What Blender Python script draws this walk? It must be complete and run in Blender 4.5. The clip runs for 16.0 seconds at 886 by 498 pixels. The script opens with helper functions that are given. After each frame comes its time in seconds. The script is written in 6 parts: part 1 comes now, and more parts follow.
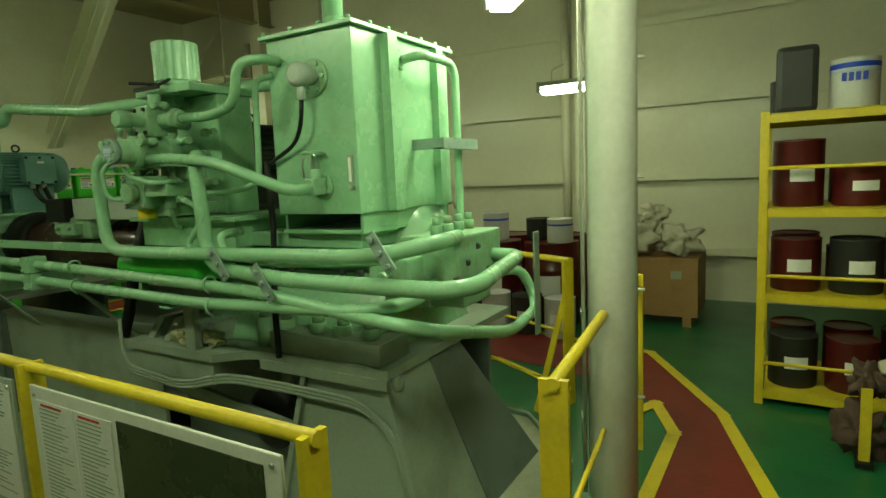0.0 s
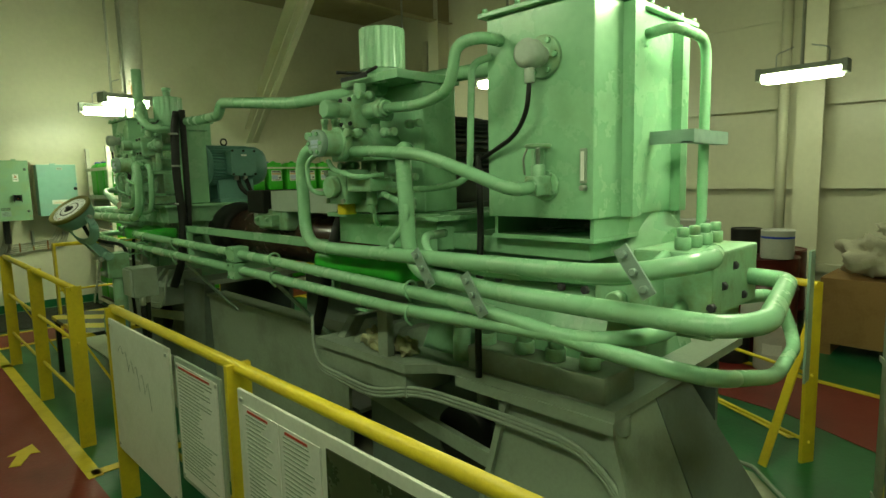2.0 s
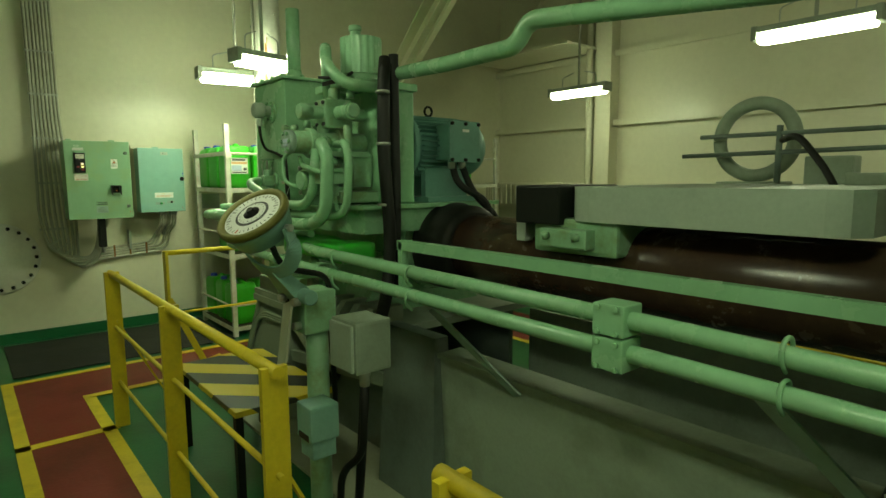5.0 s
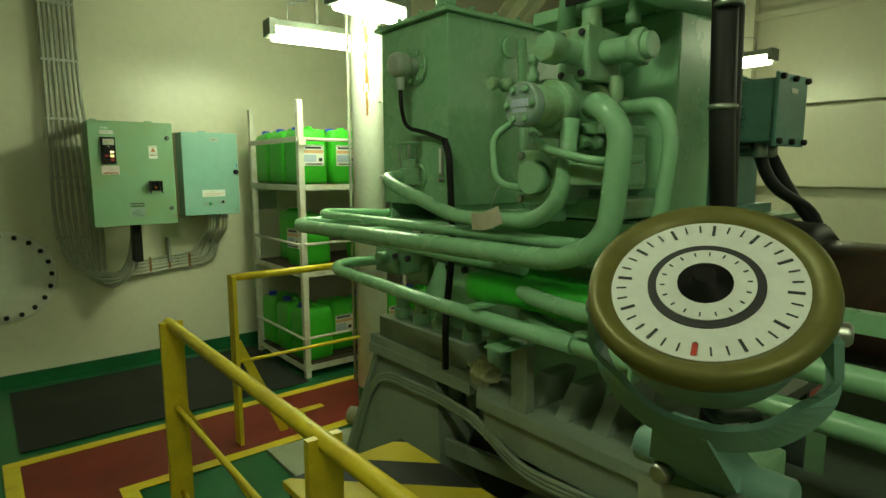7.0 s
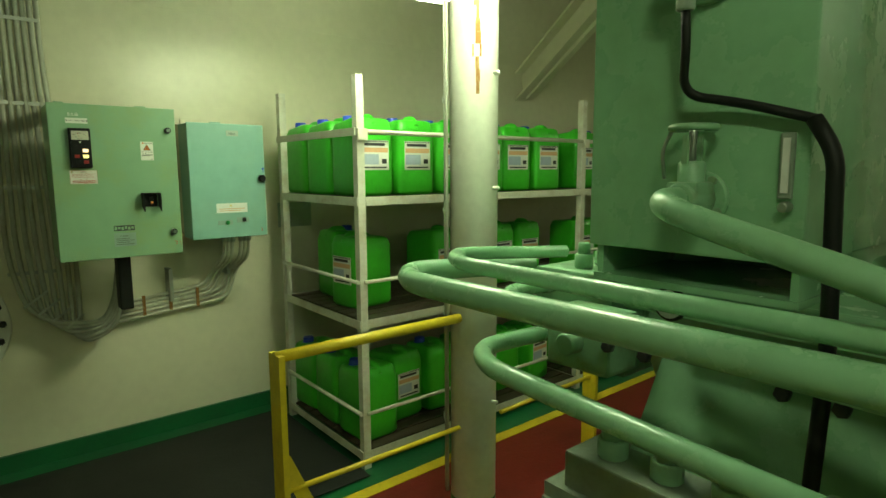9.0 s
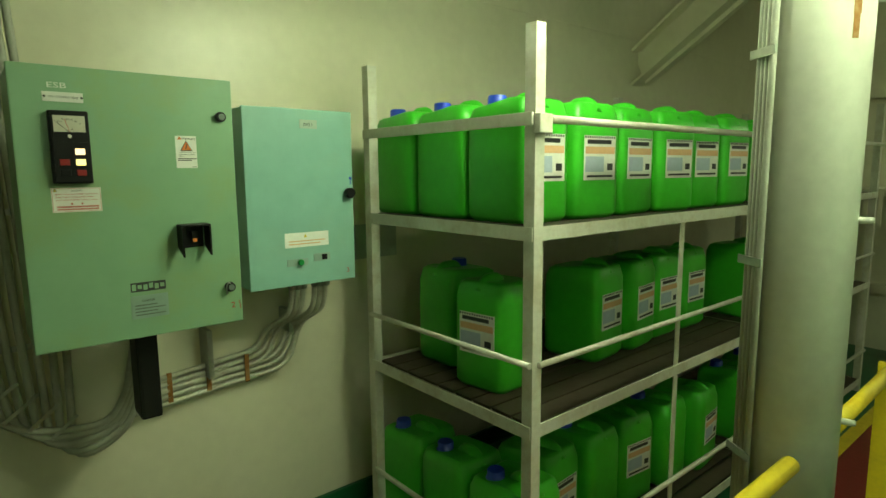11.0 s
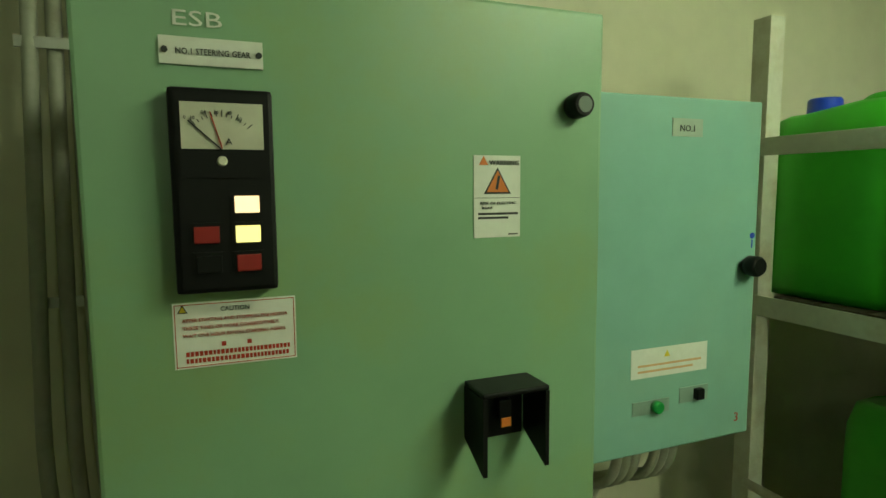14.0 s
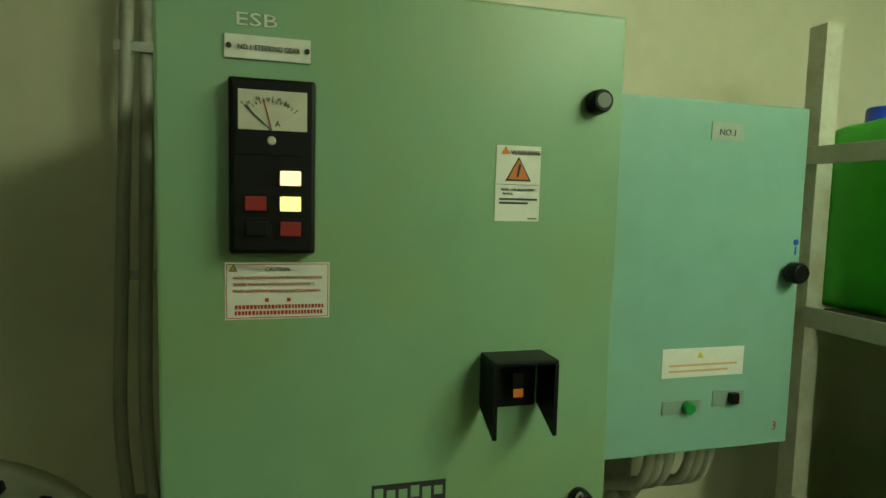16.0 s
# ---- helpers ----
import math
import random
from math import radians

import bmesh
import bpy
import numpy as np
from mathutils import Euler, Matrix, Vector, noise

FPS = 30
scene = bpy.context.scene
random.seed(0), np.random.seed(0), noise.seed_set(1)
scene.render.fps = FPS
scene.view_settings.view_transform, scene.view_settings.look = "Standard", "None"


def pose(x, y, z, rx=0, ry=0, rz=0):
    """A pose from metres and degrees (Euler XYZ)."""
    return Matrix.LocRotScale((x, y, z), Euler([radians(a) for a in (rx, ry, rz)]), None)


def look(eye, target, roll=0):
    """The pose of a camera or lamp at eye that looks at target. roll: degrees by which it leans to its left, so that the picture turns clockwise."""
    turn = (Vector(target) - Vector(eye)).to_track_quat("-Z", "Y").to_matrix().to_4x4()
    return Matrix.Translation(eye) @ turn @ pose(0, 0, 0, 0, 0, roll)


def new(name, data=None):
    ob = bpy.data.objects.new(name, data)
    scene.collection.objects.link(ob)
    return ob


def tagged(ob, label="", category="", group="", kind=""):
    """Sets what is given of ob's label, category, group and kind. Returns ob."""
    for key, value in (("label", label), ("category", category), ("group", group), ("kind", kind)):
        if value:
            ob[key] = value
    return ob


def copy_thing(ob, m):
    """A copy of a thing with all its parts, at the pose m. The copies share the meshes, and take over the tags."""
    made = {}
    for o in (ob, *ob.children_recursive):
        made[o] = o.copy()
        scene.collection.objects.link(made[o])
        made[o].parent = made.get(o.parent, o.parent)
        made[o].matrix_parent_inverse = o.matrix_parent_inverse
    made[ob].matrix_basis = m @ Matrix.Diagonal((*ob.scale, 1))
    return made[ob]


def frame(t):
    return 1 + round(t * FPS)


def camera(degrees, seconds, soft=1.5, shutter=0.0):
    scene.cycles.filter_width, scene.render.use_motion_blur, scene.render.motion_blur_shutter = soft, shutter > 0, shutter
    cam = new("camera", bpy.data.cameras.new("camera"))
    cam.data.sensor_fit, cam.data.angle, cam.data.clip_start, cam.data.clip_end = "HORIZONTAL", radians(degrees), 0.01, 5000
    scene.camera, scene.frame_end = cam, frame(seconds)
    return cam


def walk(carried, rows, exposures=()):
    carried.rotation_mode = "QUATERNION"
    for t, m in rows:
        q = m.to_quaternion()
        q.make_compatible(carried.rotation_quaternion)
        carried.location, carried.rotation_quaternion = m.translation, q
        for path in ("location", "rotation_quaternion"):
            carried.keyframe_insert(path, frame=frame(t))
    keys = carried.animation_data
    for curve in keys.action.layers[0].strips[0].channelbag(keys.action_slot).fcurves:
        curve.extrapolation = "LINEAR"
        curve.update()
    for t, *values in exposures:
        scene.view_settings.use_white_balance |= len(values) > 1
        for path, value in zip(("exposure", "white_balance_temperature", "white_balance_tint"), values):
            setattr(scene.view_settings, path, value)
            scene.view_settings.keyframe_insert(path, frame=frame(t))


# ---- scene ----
cam = camera(74.9, 16.0)
PATH = [
    (0, (-1.032, 0.914, 1.601), (0.676, 1.923, 1.347), -2.6),
    (0.5, (-1.03, 0.913, 1.612), (0.582, 2.071, 1.368), -2.3),
    (1, (-1.01, 0.939, 1.601), (0.526, 2.198, 1.363), -2.2),
    (1.5, (-0.961, 1.089, 1.583), (0.501, 2.432, 1.345), -1.8),
    (2, (-0.901, 1.371, 1.605), (0.495, 2.783, 1.366), -1.3),
    (2.5, (-0.855, 1.674, 1.59), (0.509, 3.117, 1.353), -1.0),
    (3, (-0.807, 2.054, 1.621), (0.519, 3.532, 1.383), -0.9),
    (3.5, (-0.794, 2.484, 1.588), (0.501, 3.989, 1.352), -0.6),
    (4, (-0.837, 2.864, 1.595), (0.454, 4.373, 1.359), -0.4),
    (6.5, (-0.656, 5.061, 1.581), (0.59, 6.602, 1.315), -0.3),
    (7, (-0.635, 5.423, 1.601), (0.613, 6.963, 1.332), -0.2),
    (7.5, (-0.514, 5.775, 1.624), (0.735, 7.314, 1.353), -0.3),
    (8, (-0.435, 6.099, 1.627), (0.815, 7.637, 1.358), -0.4),
    (8.5, (-0.413, 6.476, 1.646), (0.844, 8.008, 1.376), -0.3),
    (9, (-0.303, 6.848, 1.634), (0.952, 8.382, 1.366), -0.3),
    (9.2, (-0.267, 7.011, 1.659), (0.989, 8.543, 1.386), -0.3),
    (11.5, (-0.099, 8.617, 1.681), (1.177, 10.134, 1.412), -0.4),
    (12, (-0.066, 9.007, 1.678), (1.209, 10.523, 1.408), -0.2),
    (12.5, (0.031, 9.296, 1.712), (1.212, 10.883, 1.420), -0.2),
    (13, (0.1, 9.454, 1.754), (1.122, 11.155, 1.504), -1.0),
    (13.5, (0.104, 9.458, 1.757), (0.944, 11.259, 1.53), -0.8),
    (14, (0.106, 9.425, 1.747), (0.839, 11.275, 1.54), -0.4),
    (14.5, (0.127, 9.392, 1.735), (0.774, 11.275, 1.544), 0.0),
    (15, (0.135, 9.363, 1.727), (0.723, 11.267, 1.548), 0.6),
    (15.5, (0.133, 9.347, 1.718), (0.678, 11.264, 1.553), 1.0),
    (16, (0.131, 9.348, 1.715), (0.652, 11.272, 1.55), 1.4),
]
walk(cam, [(t, look(eye, target, roll)) for t, eye, target, roll in PATH],
     exposures=((0, 0.15), (3.5, 0.15), (7, 0.05), (9.2, 0.0), (11.5, -0.15), (13, -0.42), (16, -0.5)))

# ---------- world ----------
world = bpy.data.worlds.new("world")
world.use_nodes = True
world.node_tree.nodes["Background"].inputs[0].default_value = (0.5, 0.6, 0.5, 1)
world.node_tree.nodes["Background"].inputs[1].default_value = 0.004
scene.world = world
TUBE = (0.87, 1.0, 0.61)
TUBE_POWER = 54.0
NEW_TUBE_POWER = 84.0
OLD_TUBE_POWER = 26.0


# ---------- materials ----------
def material(name, colour, rough=0.5, metal=0.0, stain=None, amount=0.35, scale=3.0, grain=60.0, bump=0.05, emit=0.0, spec=0.5, mottle=0.14):
    """Paint, metal or plastic with large stains, fine mottling and a little relief."""
    m = bpy.data.materials.new(name)
    m.use_nodes = True
    t = m.node_tree
    b = t.nodes["Principled BSDF"]
    b.inputs["Metallic"].default_value = metal
    b.inputs["Specular IOR Level"].default_value = spec
    co = t.nodes.new("ShaderNodeTexCoord")
    big = t.nodes.new("ShaderNodeTexNoise")
    big.inputs["Scale"].default_value = scale
    big.inputs["Detail"].default_value = 8
    big.inputs["Roughness"].default_value = 0.65
    t.links.new(co.outputs["Object"], big.inputs["Vector"])
    small = t.nodes.new("ShaderNodeTexNoise")
    small.inputs["Scale"].default_value = grain
    small.inputs["Detail"].default_value = 4
    t.links.new(co.outputs["Object"], small.inputs["Vector"])
    ramp = t.nodes.new("ShaderNodeValToRGB")
    ramp.color_ramp.elements[0].position = 0.48
    ramp.color_ramp.elements[1].position = 0.72
    ramp.color_ramp.elements[0].color = (0, 0, 0, 1)
    ramp.color_ramp.elements[1].color = (amount, amount, amount, 1)
    t.links.new(big.outputs["Fac"], ramp.inputs["Fac"])
    mix = t.nodes.new("ShaderNodeMix")
    mix.data_type = "RGBA"
    mix.inputs[6].default_value = (*colour, 1)
    mix.inputs[7].default_value = (*(stain or tuple(c * 0.55 for c in colour)), 1)
    t.links.new(ramp.outputs["Color"], mix.inputs[0])
    mul = t.nodes.new("ShaderNodeMix")
    mul.data_type = "RGBA"
    mul.blend_type = "MULTIPLY"
    mul.inputs[0].default_value = 1.0
    r2 = t.nodes.new("ShaderNodeValToRGB")
    r2.color_ramp.elements[0].color = (1 - mottle, 1 - mottle, 1 - mottle, 1)
    r2.color_ramp.elements[1].color = (1.08, 1.08, 1.08, 1)
    t.links.new(small.outputs["Fac"], r2.inputs["Fac"])
    t.links.new(mix.outputs[2], mul.inputs[6])
    t.links.new(r2.outputs["Color"], mul.inputs[7])
    t.links.new(mul.outputs[2], b.inputs["Base Color"])
    rr = t.nodes.new("ShaderNodeMapRange")
    rr.inputs[3].default_value = max(0.05, rough - 0.1)
    rr.inputs[4].default_value = min(1.0, rough + 0.15)
    t.links.new(big.outputs["Fac"], rr.inputs[0])
    t.links.new(rr.outputs[0], b.inputs["Roughness"])
    if bump:
        bp = t.nodes.new("ShaderNodeBump")
        bp.inputs["Strength"].default_value = bump
        bp.inputs["Distance"].default_value = 0.01
        t.links.new(small.outputs["Fac"], bp.inputs["Height"])
        t.links.new(bp.outputs["Normal"], b.inputs["Normal"])
    if emit:
        b.inputs["Emission Color"].default_value = (*colour, 1)
        b.inputs["Emission Strength"].default_value = emit
    return m


MINT = material("mint_paint", (0.27, 0.52, 0.31), 0.24, stain=(0.2, 0.36, 0.18), amount=0.5, scale=4, grain=25, bump=0.05)
MINT_WORN = material("mint_paint_worn", (0.25, 0.46, 0.28), 0.32, stain=(0.18, 0.2, 0.07), amount=0.75, scale=9, grain=40, bump=0.12)
MOTOR = material("blue_green_motor_paint", (0.13, 0.3, 0.25), 0.4, amount=0.4, scale=6)
BLACKMOTOR = material("dark_motor_paint", (0.035, 0.05, 0.045), 0.45)
GREYPAINT = material("grey_foundation_paint", (0.27, 0.33, 0.26), 0.5, stain=(0.12, 0.14, 0.09), amount=0.6, scale=2.2, bump=0.08)
# foundation grey darkened for shade under the gear; plain dark grey on small parts
GREYDARK = material("shaded_foundation_and_dark_grey", (0.13, 0.17, 0.15), 0.5, stain=(0.06, 0.07, 0.05), amount=0.6, scale=3)
TILLERGREY = material("pale_grey_tiller_paint", (0.38, 0.45, 0.38), 0.5, amount=0.4, scale=4)
RAM = material("greased_brown_ram", (0.045, 0.025, 0.018), 0.22, stain=(0.1, 0.06, 0.03), amount=0.7, scale=7, bump=0.06)
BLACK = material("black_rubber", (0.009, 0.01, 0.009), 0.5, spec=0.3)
BLACKPL = material("black_plastic", (0.007, 0.007, 0.008), 0.42, bump=0.02, spec=0.22)
CREAM = material("cream_wall_paint", (0.7, 0.68, 0.52), 0.3, stain=(0.5, 0.46, 0.3), amount=0.35, scale=0.9, grain=18, bump=0.02, mottle=0.05)
WHITEP = material("white_column_paint", (0.74, 0.75, 0.66), 0.35, stain=(0.55, 0.5, 0.36), amount=0.4, scale=2.5, grain=30)
RUST = material("rust_streak", (0.3, 0.13, 0.03), 0.8, stain=(0.55, 0.42, 0.2), amount=0.8, scale=14)
YELLOW = material("yellow_paint", (0.72, 0.55, 0.025), 0.4, stain=(0.42, 0.29, 0.03), amount=0.5, scale=6, bump=0.08)
GREENFLOOR = material("green_floor_paint", (0.012, 0.13, 0.045), 0.3, stain=(0.02, 0.05, 0.03), amount=0.6, scale=1.6, grain=35, bump=0.1)
REDFLOOR = material("red_floor_paint", (0.2, 0.018, 0.014), 0.42, stain=(0.1, 0.014, 0.012), amount=0.6, scale=1.8, grain=40, bump=0.12)
MAT = material("black_rubber_mat", (0.01, 0.012, 0.011), 0.6, bump=0.3, grain=120)
TRAYFLOOR = material("grey_tray_paint", (0.32, 0.35, 0.25), 0.4, stain=(0.18, 0.18, 0.1), amount=0.6, scale=2.5)
# yellowed cream, darkened for the dim light above the lamps
CEIL = material("shaded_ceiling_paint", (0.36, 0.31, 0.17), 0.6, stain=(0.22, 0.18, 0.09), amount=0.5, scale=1.2)
CANGREEN = material("green_polythene", (0.05, 0.52, 0.025), 0.36, stain=(0.05, 0.42, 0.02), amount=0.4, scale=6, grain=30, bump=0.03)
TRAYGREEN = material("bright_green_plastic", (0.03, 0.42, 0.03), 0.38, stain=(0.05, 0.22, 0.03), amount=0.6, scale=8, bump=0.2, grain=15)
CAPBLUE = material("blue_cap_plastic", (0.015, 0.06, 0.55), 0.35)
LABEL = material("white_label", (0.8, 0.8, 0.76), 0.5, amount=0.2, bump=0)
LABELORANGE = material("orange_label", (0.75, 0.45, 0.25), 0.5, bump=0)
LABELBLUE = material("pale_blue_label", (0.45, 0.53, 0.66), 0.5, bump=0)
INK = material("dark_ink", (0.03, 0.03, 0.035), 0.5, bump=0)
REDINK = material("red_ink", (0.5, 0.04, 0.02), 0.5, bump=0)
ORANGE = material("warning_orange", (0.72, 0.19, 0.03), 0.5, bump=0)
PANELG = material("panel_green_paint", (0.24, 0.42, 0.26), 0.34, stain=(0.25, 0.33, 0.12), amount=0.75, scale=3.5, grain=14, bump=0.0)
PANELB = material("panel_blue_green_paint", (0.24, 0.46, 0.4), 0.36, stain=(0.3, 0.42, 0.28), amount=0.35, scale=3, grain=14, bump=0.0)
STEEL = material("bare_steel", (0.5, 0.52, 0.48), 0.35, metal=0.9, amount=0.4, scale=12)
GALV = material("galvanised_bracket", (0.3, 0.42, 0.36), 0.45, metal=0.3, amount=0.5, scale=15)
CABLE = material("grey_cable", (0.42, 0.43, 0.36), 0.5, stain=(0.25, 0.22, 0.14), amount=0.6, scale=7)
CABLEWHITE = material("white_painted_cable", (0.6, 0.6, 0.5), 0.45, stain=(0.3, 0.2, 0.1), amount=0.5, scale=16)
LITLAMP = material("lit_white_button", (1.0, 0.75, 0.42), 0.4, emit=1.7, bump=0)
LITLAMP2 = material("lit_yellow_button", (1.0, 0.9, 0.3), 0.4, emit=1.6, bump=0)
REDBTN = material("red_button", (0.32, 0.015, 0.015), 0.4, bump=0)
GREENBTN = material("green_button", (0.01, 0.3, 0.06), 0.3, bump=0)
METERFACE = material("meter_face", (0.62, 0.6, 0.5), 0.3, amount=0.15, bump=0)
DIALWHITE = material("dial_white", (0.75, 0.77, 0.75), 0.45, amount=0.15, bump=0)
DIALRIM = material("olive_brass_rim", (0.16, 0.15, 0.035), 0.42, metal=0.25, amount=0.6, scale=7)
DIALBODY = material("blue_green_cast", (0.2, 0.38, 0.32), 0.4, amount=0.4, scale=7)
REDDRUM = material("dark_red_drum", (0.1, 0.01, 0.01), 0.3, amount=0.5, scale=5)
DARKCAN = material("dark_canister", (0.022, 0.022, 0.02), 0.5, amount=0.5, scale=6)
BLUEDRUM = material("blue_drum", (0.01, 0.09, 0.3), 0.35, amount=0.4, scale=5)
TIN = material("pale_pail", (0.6, 0.6, 0.56), 0.3, amount=0.3, scale=6)
WOOD = material("crate_plywood", (0.36, 0.2, 0.07), 0.65, stain=(0.22, 0.11, 0.04), amount=0.6, scale=5, bump=0.15)
SACK = material("woven_sack", (0.5, 0.47, 0.36), 0.8, stain=(0.33, 0.27, 0.15), amount=0.5, scale=8, bump=0.3)
SACKBROWN = material("brown_cloth", (0.09, 0.05, 0.035), 0.85, amount=0.5, scale=9, bump=0.3)
RAG = material("dirty_rag", (0.42, 0.42, 0.26), 0.9, stain=(0.3, 0.28, 0.08), amount=0.7, scale=14, bump=0.3)
DIRTYBOARD = material("dirty_whiteboard", (0.76, 0.77, 0.7), 0.4, stain=(0.5, 0.5, 0.4), amount=0.4, scale=4)
DARKPANE = material("dark_dirty_acrylic", (0.05, 0.055, 0.03), 0.25, stain=(0.1, 0.1, 0.05), amount=0.5, scale=5)
SHELFWHITE = material("white_shelf_paint", (0.66, 0.66, 0.56), 0.45, stain=(0.42, 0.33, 0.18), amount=0.55, scale=9)
DARKWOOD = material("oily_shelf_board", (0.05, 0.035, 0.022), 0.6, amount=0.5, scale=9)
LAMPBODY = material("grey_lamp_housing", (0.3, 0.34, 0.28), 0.5, amount=0.5, scale=8)


def lit_diffuser(name, power):
    m = bpy.data.materials.new(name)
    m.use_nodes = True
    b = m.node_tree.nodes["Principled BSDF"]
    b.inputs["Emission Color"].default_value = (*TUBE, 1)
    b.inputs["Emission Strength"].default_value = power
    return m


GLOW = lit_diffuser("lit_diffuser", TUBE_POWER)
GLOW_OLD = lit_diffuser("lit_diffuser_old_tube", OLD_TUBE_POWER)
GLOW_NEW = lit_diffuser("lit_diffuser_new_tube", NEW_TUBE_POWER)
HAZARD = bpy.data.materials.new("yellow_black_hazard_paint")
HAZARD.use_nodes = True


# ---------- builders ----------
def add_box(bm, x0, x1, y0, y1, z0, z1, bevel=0.0):
    vs = [bm.verts.new((x, y, z)) for x in (x0, x1) for y in (y0, y1) for z in (z0, z1)]
    fs = [bm.faces.new([vs[i] for i in q]) for q in ((0, 1, 3, 2), (4, 6, 7, 5), (0, 4, 5, 1), (2, 3, 7, 6), (0, 2, 6, 4), (1, 5, 7, 3))]
    if bevel:
        es = {e for f in fs for e in f.edges}
        bmesh.ops.bevel(bm, geom=list(es), offset=bevel, segments=2, profile=0.6, affect="EDGES")


def box(x0, x1, y0, y1, z0, z1, bevel=0.0):
    bm = bmesh.new()
    add_box(bm, x0, x1, y0, y1, z0, z1, bevel)
    return bm


def add_turned(bm, a, axis, profile, n=24):
    """A turned body from a, along axis; profile of (distance along, radius)."""
    a, axis = Vector(a), Vector(axis).normalized()
    u = axis.orthogonal().normalized()
    v = axis.cross(u)
    rings = []
    for d, r in profile:
        rings.append([bm.verts.new(a + axis * d + (u * math.cos(k) + v * math.sin(k)) * max(r, 0.0005)) for k in (2 * math.pi * i / n for i in range(n))])
    for p, q in zip(rings, rings[1:]):
        for i in range(n):
            f = bm.faces.new((p[i], p[(i + 1) % n], q[(i + 1) % n], q[i]))
            f.smooth = True
    bm.faces.new(rings[0][::-1])
    bm.faces.new(rings[-1])


def add_cyl(bm, a, b, r, n=20, edge=0.004):
    a, b = Vector(a), Vector(b)
    h = (b - a).length
    e = min(edge, r * 0.3, h * 0.3)
    add_turned(bm, a, b - a, [(0, r - e), (e, r), (h - e, r), (h, r - e)], n)


def cyl(a, b, r, n=20, edge=0.004):
    bm = bmesh.new()
    add_cyl(bm, a, b, r, n, edge)
    return bm


def turned(a, axis, profile, n=24):
    bm = bmesh.new()
    add_turned(bm, a, axis, profile, n)
    return bm


def rounded(points, fillet, steps=7):
    """The points as one line with rounded corners."""
    ps = [Vector(p) for p in points]
    line = [ps[0]]
    for a, b, c in zip(ps, ps[1:], ps[2:]):
        d0, d1 = (a - b), (c - b)
        k = min(fillet, d0.length * 0.48, d1.length * 0.48)
        s, e = b + d0.normalized() * k, b + d1.normalized() * k
        for i in range(steps):
            w = i / (steps - 1)
            line.append((1 - w) ** 2 * s + 2 * w * (1 - w) * b + w * w * e)
    line.append(ps[-1])
    return line


def ribbon(points, w, d, side, fillet=0.06):
    """A bent flat strap through the points, w wide along side, d thick."""
    bm = bmesh.new()
    line = rounded(points, fillet)
    s = Vector(side).normalized()
    rings = []
    for i, p in enumerate(line):
        t = (line[min(i + 1, len(line) - 1)] - line[max(i - 1, 0)]).normalized()
        a = (s - t * s.dot(t)).normalized() * (w / 2)
        n = t.cross(a).normalized() * (d / 2)
        rings.append([bm.verts.new(p + q) for q in (-a - n, a - n, a + n, n - a)])
    for p, q in zip(rings, rings[1:]):
        for i in range(4):
            bm.faces.new((p[i], p[(i + 1) % 4], q[(i + 1) % 4], q[i]))
    bm.faces.new(rings[0][::-1])
    bm.faces.new(rings[-1])
    return bm


def add_tube(bm, points, r, fillet=0.08, n=12):
    """A pipe through the points with rounded bends."""
    line = rounded(points, fillet)
    tangent = (line[1] - line[0]).normalized()
    u = tangent.orthogonal().normalized()
    rings = []
    for i, p in enumerate(line):
        t = (line[min(i + 1, len(line) - 1)] - line[max(i - 1, 0)]).normalized()
        u = (u - t * u.dot(t)).normalized()
        v = t.cross(u)
        rings.append([bm.verts.new(p + (u * math.cos(k) + v * math.sin(k)) * r) for k in (2 * math.pi * j / n for j in range(n))])
    for p, q in zip(rings, rings[1:]):
        for i in range(n):
            bm.faces.new((p[i], p[(i + 1) % n], q[(i + 1) % n], q[i])).smooth = True
    bm.faces.new(rings[0][::-1])
    bm.faces.new(rings[-1])


def tube(points, r, fillet=0.08, n=12):
    bm = bmesh.new()
    add_tube(bm, points, r, fillet, n)
    return bm


def prism(points, z0, z1):
    """A slab from a plan outline."""
    bm = bmesh.new()
    lo = [bm.verts.new((x, y, z0)) for x, y in points]
    hi = [bm.verts.new((x, y, z1)) for x, y in points]
    n = len(points)
    for i in range(n):
        bm.faces.new((lo[i], lo[(i + 1) % n], hi[(i + 1) % n], hi[i]))
    bm.faces.new(lo[::-1])
    bm.faces.new(hi)
    return bm


def hull8(lower, upper):
    """A six-sided block between two four-cornered faces."""
    bm = bmesh.new()
    lo = [bm.verts.new(p) for p in lower]
    hi = [bm.verts.new(p) for p in upper]
    for i in range(4):
        bm.faces.new((lo[i], lo[(i + 1) % 4], hi[(i + 1) % 4], hi[i]))
    bm.faces.new(lo[::-1])
    bm.faces.new(hi)
    return bm


def bar(a, b, w, d, side=(0, 0, 1)):
    """A flat bar from a to b, w wide along side, d thick."""
    a, b = Vector(a), Vector(b)
    t = (b - a).normalized()
    s = Vector(side)
    s = (s - t * s.dot(t)).normalized() * (w / 2)
    n = t.cross(s).normalized() * (d / 2)
    return hull8([a - s - n, a + s - n, a + s + n, a - s + n], [b - s - n, b + s - n, b + s + n, b - s + n])


def join(*bms):
    out = bmesh.new()
    for b in bms:
        me = bpy.data.meshes.new("tmp")
        b.to_mesh(me)
        b.free()
        out.from_mesh(me)
        bpy.data.meshes.remove(me)
    return out


def mesh_of(name, bm, mat):
    bmesh.ops.recalc_face_normals(bm, faces=bm.faces)
    me = bpy.data.meshes.new(name)
    bm.to_mesh(me)
    bm.free()
    me.materials.append(mat)
    return me


